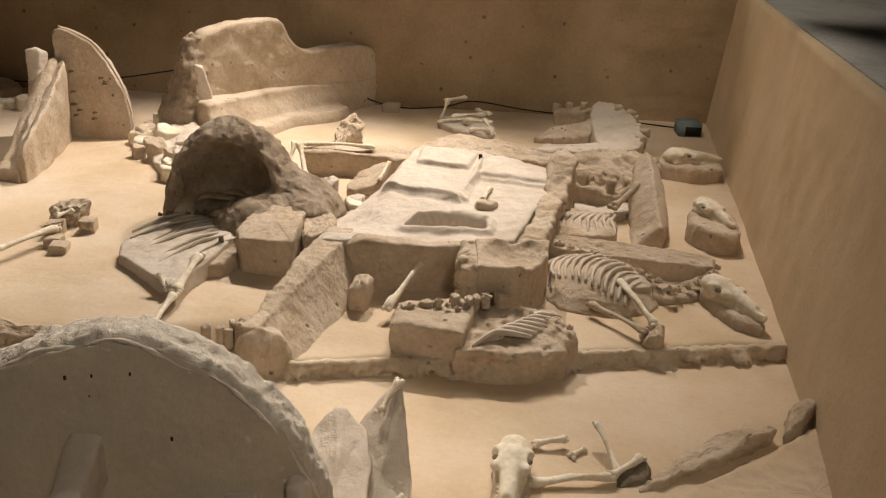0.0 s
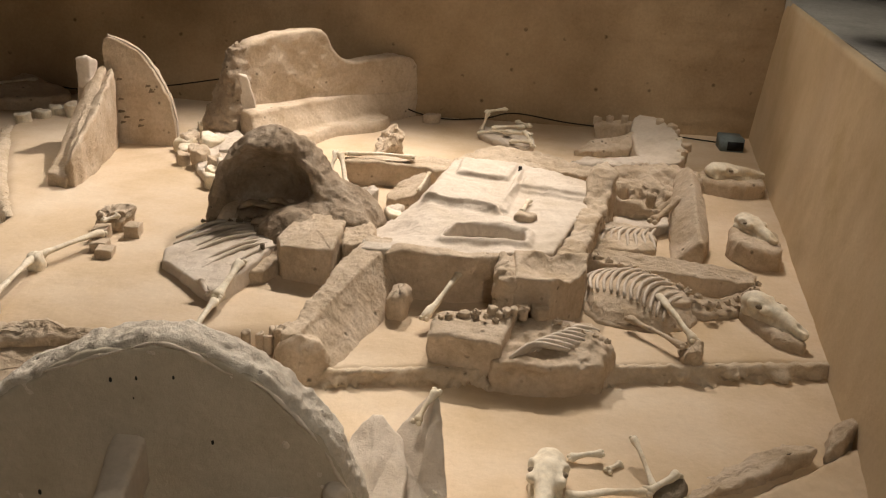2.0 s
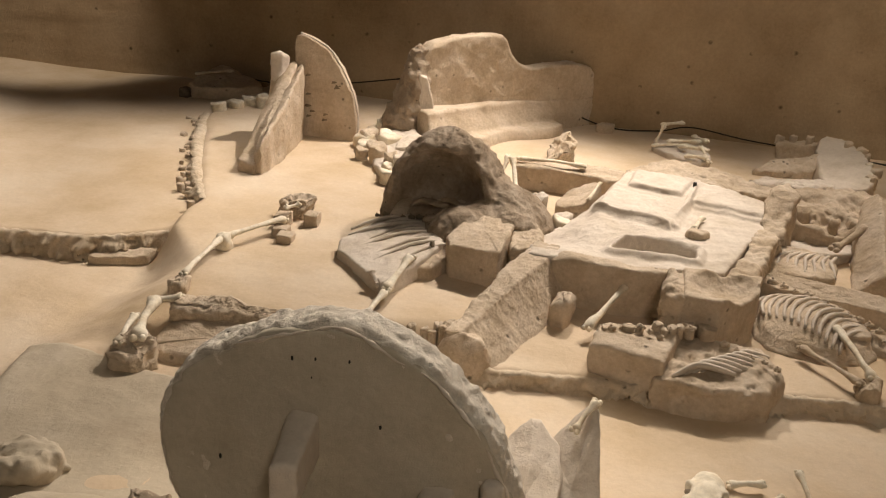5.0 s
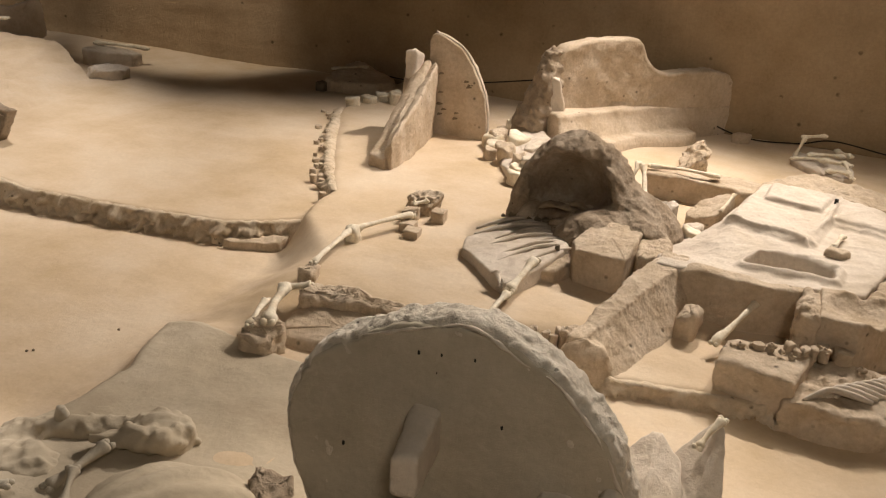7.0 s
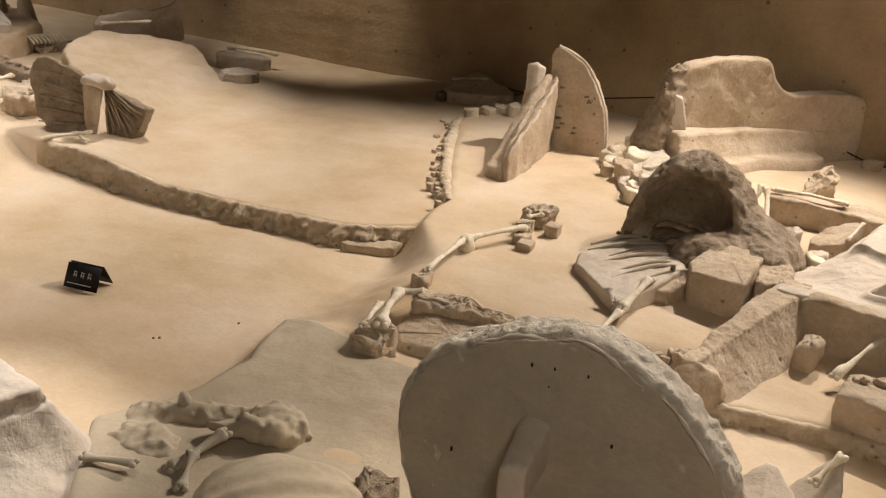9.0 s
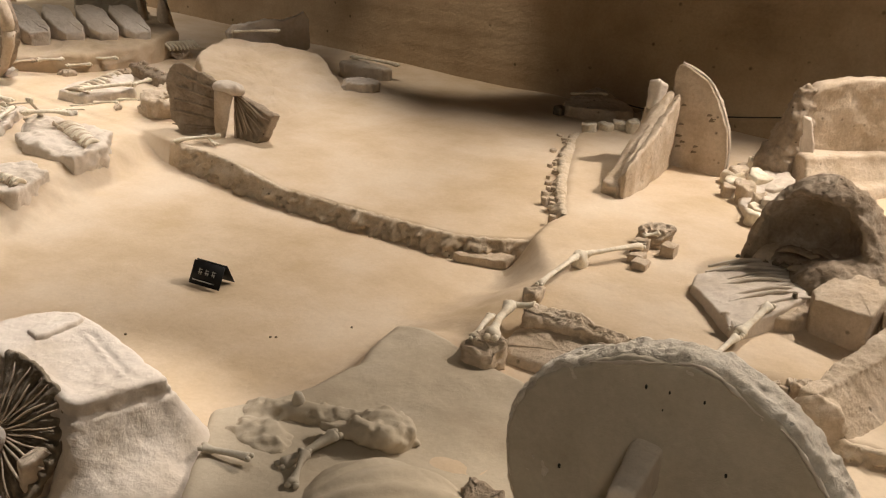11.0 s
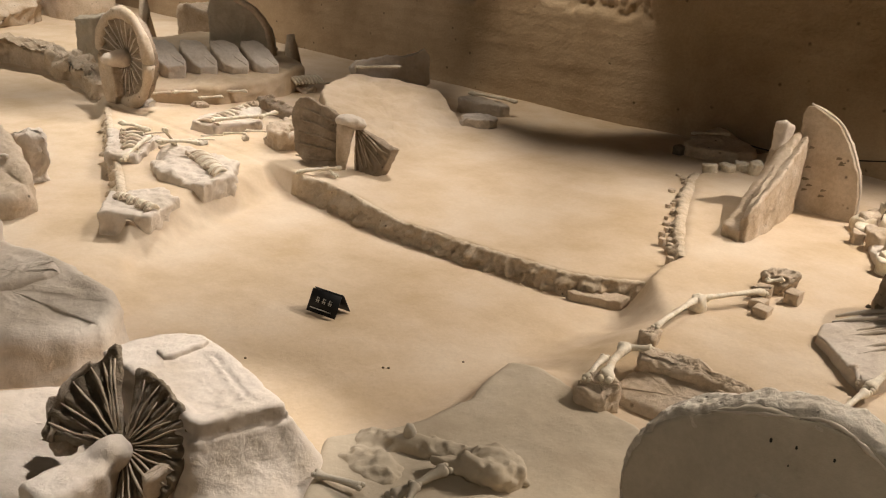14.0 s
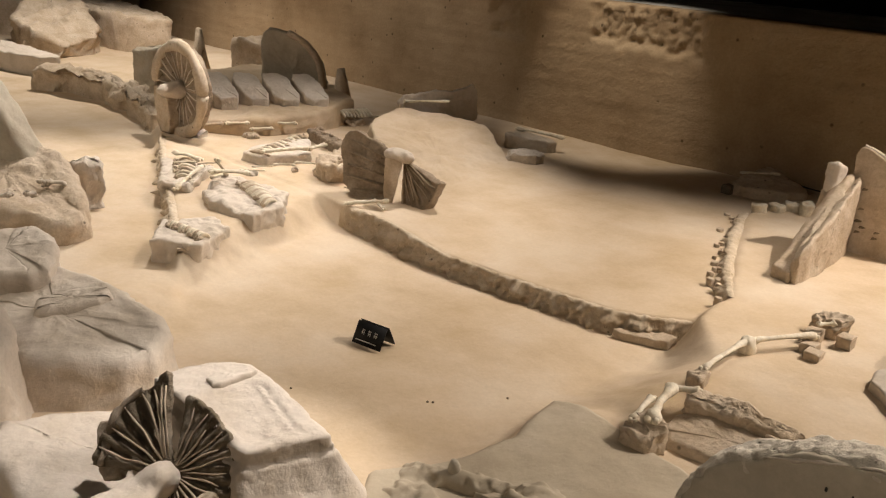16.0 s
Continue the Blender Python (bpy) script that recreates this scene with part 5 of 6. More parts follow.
for name, rx in (("front_leaf", 27), ("back_leaf", -27)):
    bm = bmesh.new()
    bmesh.ops.create_cube(bm, size=1, matrix=turn_s @ Matrix.Translation((0, -0.04 * (1 if rx > 0 else -1), 0.062)) @ Matrix.Rotation(radians(-rx), 4, "X") @ Matrix.Diagonal((0.21, 0.004, 0.135, 1)))
    leaf = part(name, bm, BLACK, sign)
    front_leaf = leaf if rx > 0 else front_leaf
F = turn_s @ Matrix.Translation((0, -0.0455, 0.062)) @ Matrix.Rotation(radians(-27), 4, "X")
for u in (-0.045, 0.0, 0.045):
    for j, (du, dv, w, h) in enumerate(((0, 0.012, 0.022, 0.004), (0, -0.004, 0.026, 0.004), (-0.006, 0.002, 0.004, 0.032), (0.007, -0.006, 0.004, 0.02))):
        bm = bmesh.new()
        bmesh.ops.create_cube(bm, size=1, matrix=F @ Matrix.Translation((u + du, 0, 0.012 + dv)) @ Matrix.Diagonal((w, 0.002, h, 1)))
        part("print_bar", bm, PRINT, front_leaf)
bm = bmesh.new()
bmesh.ops.create_cube(bm, size=1, matrix=F @ Matrix.Translation((-0.01, 0, -0.04)) @ Matrix.Diagonal((0.15, 0.002, 0.006, 1)))
part("print_line", bm, PRINT, front_leaf)
for x, y in ((-3.42, 2.93), (-3.40, 2.95), (-3.95, 2.45), (-3.2, 3.3)):
    bm = bmesh.new()
    bmesh.ops.create_icosphere(bm, subdivisions=1, radius=0.008)
    ob = link("pebble", bm, DARK)
    ob.location = (x, y, ground_height(x, y) + 0.003)
    tagged(ob, "tiny dark pebble on the floor", "pebble", "pebbles")

# ---- the foreground horse on the grey bank ----
BANK_EDGE = [(-2.93, 3.33), (-2.6, 3.31), (-2.15, 3.24), (-1.4, 3.1), (-1.2, 2.0), (-1.8, 1.5), (-2.4, 1.55), (-2.85, 2.1), (-2.74, 2.55), (-2.76, 2.85)]
tagged(sculpt("grey_bank", lambda x, y, z: column(x, y, z, BANK_EDGE, -0.4, -0.075 + 0.06 * ramp(3.2, 1.7, y) - 0.05 * ramp(-2.7, -2.95, x) * ramp(2.9, 3.3, y), 0.025), (-3.0, 1.42, -0.36), (-1.12, 3.4, 0.04), 0.024, BANK, rough=0.008, freq=4), "smooth grey earth bank before sunken floor", "earth bank")
fh = base("horse_skeleton", (-2.3, 2.3, -0.04), "dusty horse skeleton on the grey bank", "skeleton", "horse skeletons")
def dusty_body(x, y, z):
    f = beam(x, y, z, (-0.44, -0.06, -0.02), (0.0, 0.18, 0.0), 0.065, 0.055)
    f = blend(f, egg(x, y, z, (0.06, 0.15, 0.0), (0.14, 0.1, 0.10)), 0.04)
    f = blend(f, egg(x, y, z, (-0.28, -0.2, -0.04), (0.17, 0.12, 0.10)), 0.05)
    f = blend(f, beam(x, y, z, (0.12, 0.06, 0.06), (-0.1, -0.02, 0.07), 0.05, 0.04), 0.03)
    f = carve(f, egg(x, y, z, (-0.12, 0.0, 0.12), (0.14, 0.05, 0.06)), 0.03)
    return f


sculpt("spine_mass", dusty_body, (-0.6, -0.4, -0.1), (0.3, 0.32, 0.2), 0.011, BANK, fh, rough=0.014, freq=12, fine=0.8)
def ribbed_mound(x, y, z):
    """A smooth flank with the ridges of ribs fanning over it."""
    f = egg(x, y, z, (0.36, -0.2, -0.06), (0.36, 0.31, 0.15))
    a = np.arctan2(y + 0.75, x + 0.15)
    fade = ramp(-0.02, 0.06, z) * ramp(0.36, 0.24, np.hypot(x - 0.4, y + 0.12))
    return f - 0.007 * np.sin(a * 46 + 2.0 * gritty(x, y, z, 4.0)) * fade


sculpt("flank_mass", ribbed_mound, (-0.06, -0.56, -0.1), (0.76, 0.16, 0.16), 0.0085, BANK, fh, rough=0.004, freq=7)
part("upright_knob", tube(bmesh.new(), [(-0.3, 0.02, 0.0), (-0.3, 0.02, 0.075), (-0.3, 0.02, 0.10)], [0.03, 0.026, 0.015], 9, 1, 0.006), GREY, fh)
for p, q, r in (((-0.08, -0.28, 0.02), (-0.03, -0.04, 0.06), 0.026), ((0.04, -0.34, 0.03), (-0.04, -0.2, 0.06), 0.022), ((-0.34, -0.42, 0.05), (-0.16, -0.36, 0.06), 0.02)):
    part("limb_bone", long_bone(p, q, r, q[0] * 9), GREY, fh)
part("flank", prism([(0.46, 0.04, 0.05), (0.6, -0.06, 0.05), (0.66, 0.1, 0.04), (0.5, 0.13, 0.06)], -0.12, rough=0.03, bevel=0.04), BROWN, fh, "dark crumbly flank")


# ---- spoked wheels ----
def fan(name, m, r, a0, a1, count, mat, parent, label="", depth=0.07, dish=0.05, groove=0.018, seed=1.0):
    """A piece of a wheel cast in earth, dished, with grooves between its spokes and a torn outer edge."""
    full = a1 - a0 > 350

    def form(x, y, z):
        d, a = np.hypot(x, y), np.degrees(np.arctan2(y, x))
        a = np.where(a < a0, a + 360, a)
        edge = r * (1 + (0.02 if full else 0.10) * gritty(a * 0.05, a * 0, a * 0, 1.0, seed))
        k = (a - a0) / (a1 - a0) * count
        cut = groove * (0.5 + 0.5 * np.cos(2 * math.pi * k)) * ramp(0.1 * r, 0.3 * r, d) * ramp(1.0 * r, 0.86 * r, d)
        cut = cut * (0.7 + 0.5 * gritty(x, y, z, 6.0, seed))
        front = z + cut + dish * (1 - d / r)
        f = np.maximum(np.maximum(d - edge, front), -depth - z)
        if not full:
            side = np.where(a > (a0 + a1 + 360) / 2, 1.0, np.maximum(a0 - a, a - a1) * 0.0175 * np.maximum(d, 0.02))
            f = np.maximum(f, side)
        return f

    ob = sculpt(name, form, (-r * 1.15, -r * 1.15, -depth - 0.02), (r * 1.15, r * 1.15, 0.05), max(0.008, r * 0.022), mat, parent, label, rough=0.006, freq=14, seed=seed, fine=0.6)
    ob.data.transform(m)
    return ob


def spoked(name, at, along, r, a0, a1, count, label, rim=0.0, hub=0.0, face=None, spoke=None, depth=0.07, dish=0.05, groove=0.018, tilt=0.0):
    """A wheel cast in earth: a grooved disc, thin uneven spokes, a rim where it is kept, and a hub."""
    e = base(name, at, label, "wheel", "spoked wheels")
    m = upright((0, 0, 0), along) @ Matrix.Rotation(radians(tilt), 4, "X")
    # darker disc, paler spokes: groove shade and lit ridges are put into colour
    disc = fan("disc", m, r, a0, a1, count, face or DARK, e, depth=depth, dish=dish, groove=groove)
    pick_length = random.Random(count)
    for k in range(count - (0 if a1 - a0 > 350 else 1)):
        a = radians(a0 + (a1 - a0) * (k + (0.5 if a1 - a0 > 350 else 1.0)) / count)
        f0, f1 = 0.10 + 0.1 * pick_length.random(), 0.75 + 0.2 * pick_length.random()
        p = [m @ Vector((math.cos(a + 0.035 * math.sin(k * 2.1 + 7 * f)) * r * f, math.sin(a + 0.035 * math.sin(k * 2.1 + 7 * f)) * r * f, 0.002 - dish * (1 - f))) for f in np.linspace(f0, f1, 6)]
        w = r * (0.009 + 0.008 * pick_length.random())
        part("spoke", tube(bmesh.new(), p, [w * 0.5, w, w * 1.1, w * 1.2, w * 1.1, w * 0.4], 7, 1, w * 0.7, k), spoke or LOESS, disc)
    if rim:
        line = [m @ Vector((r * math.cos(radians(a)), r * math.sin(radians(a)), -0.03)) for a in np.linspace(a0, a1, 48)]
        part("rim", tube(bmesh.new(), line, [rim * (0.9 + 0.2 * math.sin(i * 0.7)) for i in range(48)], 9, 1.2, 0.012, 2), LOESS, e, "pale thick rim")
    if hub:
        part("hub", tube(bmesh.new(), [m @ Vector((0, 0, w)) for w in (-0.06, 0.02, 0.06, 0.16, 0.2)], [hub * 1.2, hub * 1.1, hub, hub * 0.8, hub * 0.4], 12, 1, 0.006), DUST, e, "pale round hub")
    return e, m


w1, m1 = spoked("spoked_wheel", (-3.13, 1.365, 0.10), (0.9, 0.43), 0.27, -105, 98, 17, "broken dark spoked wheel against chariot box", depth=0.04, groove=0.03, dish=0.02, tilt=-35)
fan("left_wing", m1, 0.36, 112, 190, 6, DARK, w1, "dark jagged upper piece", depth=0.04, dish=0.02, groove=0.04, seed=4)
for k, a in enumerate((114, 120, 126, 133, 146, 160, 176)):
    p = [m1 @ Vector((math.cos(radians(a + 3 * math.sin(k + 9 * f))) * f, math.sin(radians(a + 3 * math.sin(k + 9 * f))) * f, -0.004)) for f in (0.06, 0.13, 0.2, 0.27, 0.33)]
    part("wing_spoke", tube(bmesh.new(), p, [0.003, 0.005, 0.004, 0.006, 0.002], 6, 1, 0.007, k), LOESS, w1, "thin pale spoke")
part("wing_edge", tube(bmesh.new(), bezier([m1 @ Vector(q) for q in ((-0.22, 0.26, -0.02), (-0.30, 0.18, -0.015), (-0.32, 0.07, -0.01), (-0.30, -0.05, -0.02))], 5), [0.016] * 16, 8, 1, 0.016, 3), BROWN, w1, "rough grey edge of the piece")
part("side_flap", prism([(-0.41, 0.1), (-0.3, 0.14), (-0.22, -0.06), (-0.3, -0.1)], -0.1, -0.03, turn=m1, bevel=0.012, rough=0.01, back=True), BROWN, w1, "dark side piece")
sculpt("axle_block", lambda x, y, z: blend(column(x, y, z, [(-0.09, -0.04), (0.0, 0.02), (0.1, -0.12), (0.16, -0.34), (-0.02, -0.36)], -0.5, 0.0, 0.03), egg(x, y, z, (0.0, -0.03, -0.01), (0.07, 0.07, 0.06)), 0.03), (-0.2, -0.42, -0.45), (0.24, 0.12, 0.1), 0.012, DUST, w1, "pale axle block", rough=0.008)
cb = base("chariot_box", (-3.18, 1.72, 0), "bright dusty loess chariot box with sloping sides", "chariot")


def sloping_box(x, y, z):
    """A low box with a stepped top, its sides splayed to the floor."""
    h = 0.25 + 0.006 * gritty(x, y, z * 0, 5.0)
    h = h - 0.015 * ramp(0.012, -0.012, outline(x, y, [(-0.16, -0.12), (0.24, -0.14), (0.27, 0.03), (-0.15, 0.13)]))
    h = h - 0.012 * ramp(0.016, 0.004, beam(x, y, z * 0, (-0.1, 0.14, 0), (0.28, 0.05, 0), 0, 0))
    top = [(-0.42, -0.18), (0.3, -0.19), (0.34, -0.02), (0.39, 0.15), (-0.3, 0.22), (-0.4, 0.05)]
    f = column(x, y, z, top, 0.1, h, 0.018)
    f = np.minimum(f, np.maximum(outline(x, y, top) - np.maximum(0.17 - z, 0) * (0.06 + 0.5 * ramp(-0.1, 0.35, x + 0.5 * y)) - 0.02, z - 0.18))
    f = blend(f, egg(x, y, z, (0.42, -0.05, -0.28), (0.3, 0.3, 0.3)), 0.08)
    return carve(f, column(x, y, z, [(0.2, -0.42), (0.27, -0.42), (0.26, -0.22), (0.2, -0.2)], -0.5, 0.5, 0.01), 0.02)


sculpt("body", sloping_box, (-0.75, -0.5, -0.3), (0.8, 0.5, 0.32), 0.0135, DUST, cb, rough=0.007, freq=8, fine=0.6)
part("raised_board", prism([(-0.27, -0.03), (-0.17, -0.04), (-0.18, 0.17), (-0.28, 0.18)], 0.15, 0.272, bevel=0.012, rough=0.006), DUST, cb, "low raised board on top")
part("slot_post", prism([(0.2, -0.36, 0.06), (0.26, -0.36, 0.05), (0.25, -0.2, 0.1), (0.2, -0.19, 0.1)], -0.3, rough=0.008, bevel=0.012), LOESS, cb, "upright post in the slot")
earth("dusty_apron", "pale dusty earth apron round chariot box", [(-4.2, 1.0, -0.05), (-3.4, 0.95, -0.08), (-2.9, 1.3, -0.08), (-2.6, 1.75, -0.14), (-2.75, 2.15, -0.2), (-3.2, 2.1, -0.18), (-3.7, 1.9, -0.16), (-4.1, 1.6, -0.12)], -0.4, mat=DUST, category="earth bank", bevel=0.06, rough=0.015)

# ---- mounds at the left ----
lm = base("chariot_mound", (-5.0, 1.7, -0.2), "smooth pale earth mound with stepped shoulders", "mound")
part("shoulder", prism([(-0.5, -0.5, 0.2), (0.4, -0.5, 0.22), (0.82, 0.1, 0.2), (0.55, 0.38, 0.26), (-0.2, 0.3, 0.3), (-0.6, 0.1, 0.3)], -0.2, rough=0.015, bevel=0.07, flare=0.12), DUST, lm)
part("peak", prism([(-0.9, -0.3, 0.4), (-0.4, -0.4, 0.4), (-0.2, 0.0, 0.34), (-0.5, 0.2, 0.46), (-0.85, 0.15, 0.46)], -0.2, rough=0.015, bevel=0.06, flare=0.1), DUST, lm)
part("ridge", prism([(-0.1, -0.1, 0.3), (0.1, -0.2, 0.28), (0.2, 0.2, 0.3), (0.0, 0.26, 0.32)], -0.2, rough=0.012, bevel=0.05), DUST, lm)
earth("near_mound", "pale rounded earth mound near the walkway", [(-5.0, 0.75, 0.35), (-4.3, 0.75, 0.2), (-4.2, 1.1, 0.1), (-4.6, 1.35, 0.2), (-5.1, 1.3, 0.4)], -0.35, mat=DUST, category="mound", bevel=0.08, rough=0.015, flare=0.1)

# ---- the broken spoked wheel above the scarp ----
w2, m2 = spoked("spoked_wheel", (-5.93, 4.82, 0.28), (0.96, 0.2), 0.46, -80, -14, 8, "broken dark spoked wheel fan on bench", depth=0.1, face=BROWN, spoke=LOESS, groove=0.035, tilt=-12)
wing = m2 @ Matrix.Rotation(0.3, 4, "Y")
part("left_wing", prism([(-0.54, -0.02), (-0.5, 0.14), (-0.38, 0.16), (-0.06, 0.03), (-0.02, -0.42), (-0.16, -0.46), (-0.44, -0.32)], -0.08, 0.0, turn=wing, bevel=0.012, rough=0.016, back=True), BROWN, w2, "dark ribbed left wing")
for k in range(6):
    p = [wing @ Vector((-0.06 - 0.38 * f, -0.02 - 0.07 * k + (0.1 - 0.03 * k) * f, 0.006)) for f in (0, 0.5, 1)]
    part("spoke", tube(bmesh.new(), p, [0.01, 0.012, 0.006], 6, 1, 0.008, k), BROWN, w2)
sculpt("axle_post", lambda x, y, z: beam(x, y, z, (-0.01, -0.02, 0.06), (-0.02, -0.36, 0.03), 0.075, 0.04), (-0.12, -0.45, -0.08), (0.1, 0.08, 0.16), 0.012, LOESS, w2, "smooth pale axle post", rough=0.006).data.transform(m2)
sculpt("cap", lambda x, y, z: egg(x, y, z, (0.0, 0.03, 0.02), (0.13, 0.06, 0.12)), (-0.18, -0.06, -0.14), (0.18, 0.13, 0.18), 0.012, DUST, w2, "dusty cap on the axle", rough=0.008).data.transform(m2)
lb = base("leg_bones", (-5.88, 4.42, -0.08), "two white bones crossed on bench", "bones", "leg bones")
part("bone", long_bone((-0.1, -0.1, 0.04), (0.1, 0.16, 0.08), 0.022), BONE, lb)
part("bone", long_bone((0.0, 0.1, 0.07), (0.16, 0.08, 0.04), 0.018, 4), BONE, lb)
dm = base("chariot_mound", (-6.8, 6.2, -0.05), "broad dusty chariot mound with flat top", "mound")
part("body", prism([(1.3, -1.0, -0.1), (1.1, -0.4, -0.1), (0.6, 0.35, -0.08), (0.0, 0.7, 0.12), (-0.3, 0.75, 0.26), (-1.2, 0.35, 0.28), (-0.9, -0.3, 0.24), (-0.3, -0.7, 0.2), (0.5, -1.05, -0.04)], -0.2, rough=0.03, freq=3.5, bevel=0.03), FLOOR, dm)
part("upright_slab", prism([(0.0, 0.0), (-0.04, 0.34), (0.35, 0.4), (0.62, 0.4), (0.85, 0.5), (0.9, 0.0)], -0.06, 0.0, turn=upright((-1.2, 0.4, 0.05), (0.45, 0.9)), bevel=0.012, rough=0.014, back=True), DUST, dm, "thin upright back slab")
part("edge_bone", long_bone((-1.25, 0.42, 0.32), (-0.7, 0.62, 0.4), 0.022), BONE, dm)
part("side_bone", long_bone((-0.1, 1.1, 0.18), (0.38, 1.3, 0.15), 0.024, 4), BONE, dm)
part("side_block", prism([(-0.15, 0.9, 0.14), (0.3, 1.1, 0.12), (0.35, 1.3, 0.1), (-0.1, 1.2, 0.16)], -0.1, rough=0.012), DUST, dm)
part("low_block", prism([(0.3, 0.5, 0.08), (0.6, 0.6, 0.08), (0.6, 0.8, 0.08), (0.3, 0.75, 0.1)], -0.1, rough=0.02), DUST, dm)
part("upright_bone", long_bone((-1.2, 0.4, 0.1), (-1.2, 0.42, 0.34), 0.025, 6), BONE, dm)

# ---- bones laid out on the far bench ----
rb = random.Random(5)


def scatter(label, start, end, count, size, lift, bone_share=0.7, ribs=0):
    """A horse's bones laid out along a line: limbs end to end, a run of ribs, some clods."""
    e = base("horse_skeleton", start, label, "skeleton", "horse skeletons")
    s, d = Vector(start), Vector(end) - Vector(start)
    side = Vector((-d.y, d.x, 0)).normalized()
    for k in range(count):
        p = d * ((k + 0.1) / count) + side * (rb.random() - 0.5) * size * 0.7 + Vector((0, 0, lift * (0.5 + rb.random())))
        q = p + d * (0.9 / count) + side * (rb.random() - 0.5) * size * 0.7
        part("limb_bone", long_bone(p, q, size * (0.055 + 0.04 * rb.random()), k), BONE if rb.random() < bone_share else LOESS, e)
        if k % 2 == 0:
            c = p + side * (rb.random() - 0.6) * size * 0.5
            t = size * (0.3 + 0.3 * rb.random())
            part("clod", prism([(c.x - t, c.y - t * 0.7), (c.x + t, c.y - t), (c.x + t * 0.8, c.y + t * 0.8), (c.x - t, c.y + t)], -0.15, c.z * 0.3, rough=0.035, bevel=0.02, seed=k), LOESS if k % 4 else DUST, e)
    for k in range(ribs):
        p = d * (0.25 + 0.5 * k / ribs) + side * size * 0.1 + Vector((0, 0, lift))
        part("rib", rib(p, p - side * size * 0.9 + d * 0.05, 0.05, 0.012), BONE, e)
    return e


scatter("row of pale horse bones on far bench", (-8.72, 4.5, -0.05), (-8.35, 5.45, -0.05), 4, 0.24, 0.09)
scatter("row of horse ribs before the mound", (-8.72, 6.0, -0.05), (-8.6, 6.75, -0.05), 4, 0.25, 0.1, 0.7, 9)
scatter("thin line of white bones on bench", (-7.25, 4.2, -0.05), (-6.95, 4.95, -0.05), 4, 0.14, 0.05, 0.9)
scatter("white bones along the lane edge", (-7.3, 3.5, -0.05), (-7.0, 4.2, -0.05), 4, 0.16, 0.1, 0.9)


def bone_block(label, at, pts, high, count, p0, p1, q0, q1, mat=None, rough=0.014, extra=()):
    """An earth block left standing under a run of ribs, with steep broken sides."""
    e = base("bench_block", at, label, "skeleton block", "bench blocks")
    xs, ys = [p[0] for p in pts], [p[1] for p in pts]
    sculpt("block", lambda x, y, z: column(x, y, z, pts, -0.15, high * (1 + 0.3 * gritty(x, y, z * 0, 4.0, at[1])), 0.012), (min(xs) - 0.06, min(ys) - 0.06, -0.14), (max(xs) + 0.06, max(ys) + 0.06, high + 0.06), 0.018, mat or DUST, e, rough=rough * 0.8, freq=5, seed=at[0], fine=1.3)
    for k in range(count):
        f = k / max(1, count - 1)
        p, q = Vector((*p0, high)).lerp(Vector((*p1, high)), f), Vector((*q0, high)).lerp(Vector((*q1, high)), f)
        part("rib", rib(p, q, 0.03, 0.011), BONE if k % 3 else LOESS, e)
    for k, (p, q) in enumerate(extra):
        part("limb_bone", long_bone(p, q, 0.024, k + at[1]), BONE, e)
    for k in range(5):
        p = Vector(p0).lerp(Vector(p1), k / 4)
        part("vertebra", vertebra((p.x, p.y, high + 0.02), (1, 0.3, 0), 0.03, k + at[0]), LOESS, e)
    return e


bone_block("pale slab with fanned horse ribs", (-7.6, 4.8, -0.06), [(-0.1, -0.4), (0.22, -0.36), (0.28, 0.12), (-0.3, 0.5), (-0.42, 0.4)], 0.075, 10, (0.2, -0.3), (-0.3, 0.44), (-0.06, -0.36), (-0.38, 0.36), extra=(((0.18, -0.34, 0.13), (0.26, 0.1, 0.13)), ((0.26, 0.1, 0.12), (0.1, 0.4, 0.1))))
bone_block("lane-side bench block with broken flank", (-7.45, 3.65, -0.08), [(-0.34, 0.0), (0.36, -0.36), (0.52, -0.2), (0.05, 0.3), (-0.2, 0.28)], 0.09, 6, (-0.2, 0.06), (0.3, -0.2), (-0.1, 0.22), (0.38, -0.1), rough=0.022, extra=(((-0.3, 0.1, 0.15), (0.06, 0.16, 0.15)), ((0.5, -0.3, 0.06), (0.2, 0.1, 0.14))))
bone_block("dark-sided bench block with fine ribs", (-6.45, 3.7, -0.07), [(-0.62, 0.08), (-0.3, -0.22), (0.02, -0.32), (0.52, -0.26), (0.42, 0.06), (0.06, 0.34), (-0.2, 0.3)], 0.085, 14, (-0.24, 0.06), (0.36, -0.08), (-0.14, 0.22), (0.3, 0.08), rough=0.018, extra=(((-0.6, 0.05, 0.13), (-0.34, -0.1, 0.2)), ((-0.36, -0.12, 0.2), (-0.3, 0.2, 0.16)), ((-0.5, 0.1, 0.12), (-0.46, 0.0, 0.26))))
bone_block("low pale bench block with spine ridge", (-6.0, 2.95, -0.08), [(-0.28, -0.06), (0.1, -0.32), (0.36, -0.1), (0.1, 0.28), (-0.14, 0.3)], 0.055, 12, (-0.1, -0.1), (0.26, -0.06), (-0.16, -0.02), (0.24, 0.04), rough=0.016)
bone_block("grey lump of earth beside dark wheel", (-6.7, 4.85, -0.06), [(-0.2, -0.2), (0.12, -0.26), (0.2, 0.05), (-0.3, 0.36), (-0.42, 0.3)], 0.14, 3, (0.0, -0.1), (-0.2, 0.2), (0.1, 0.0), (-0.1, 0.3), LOESS, 0.03)
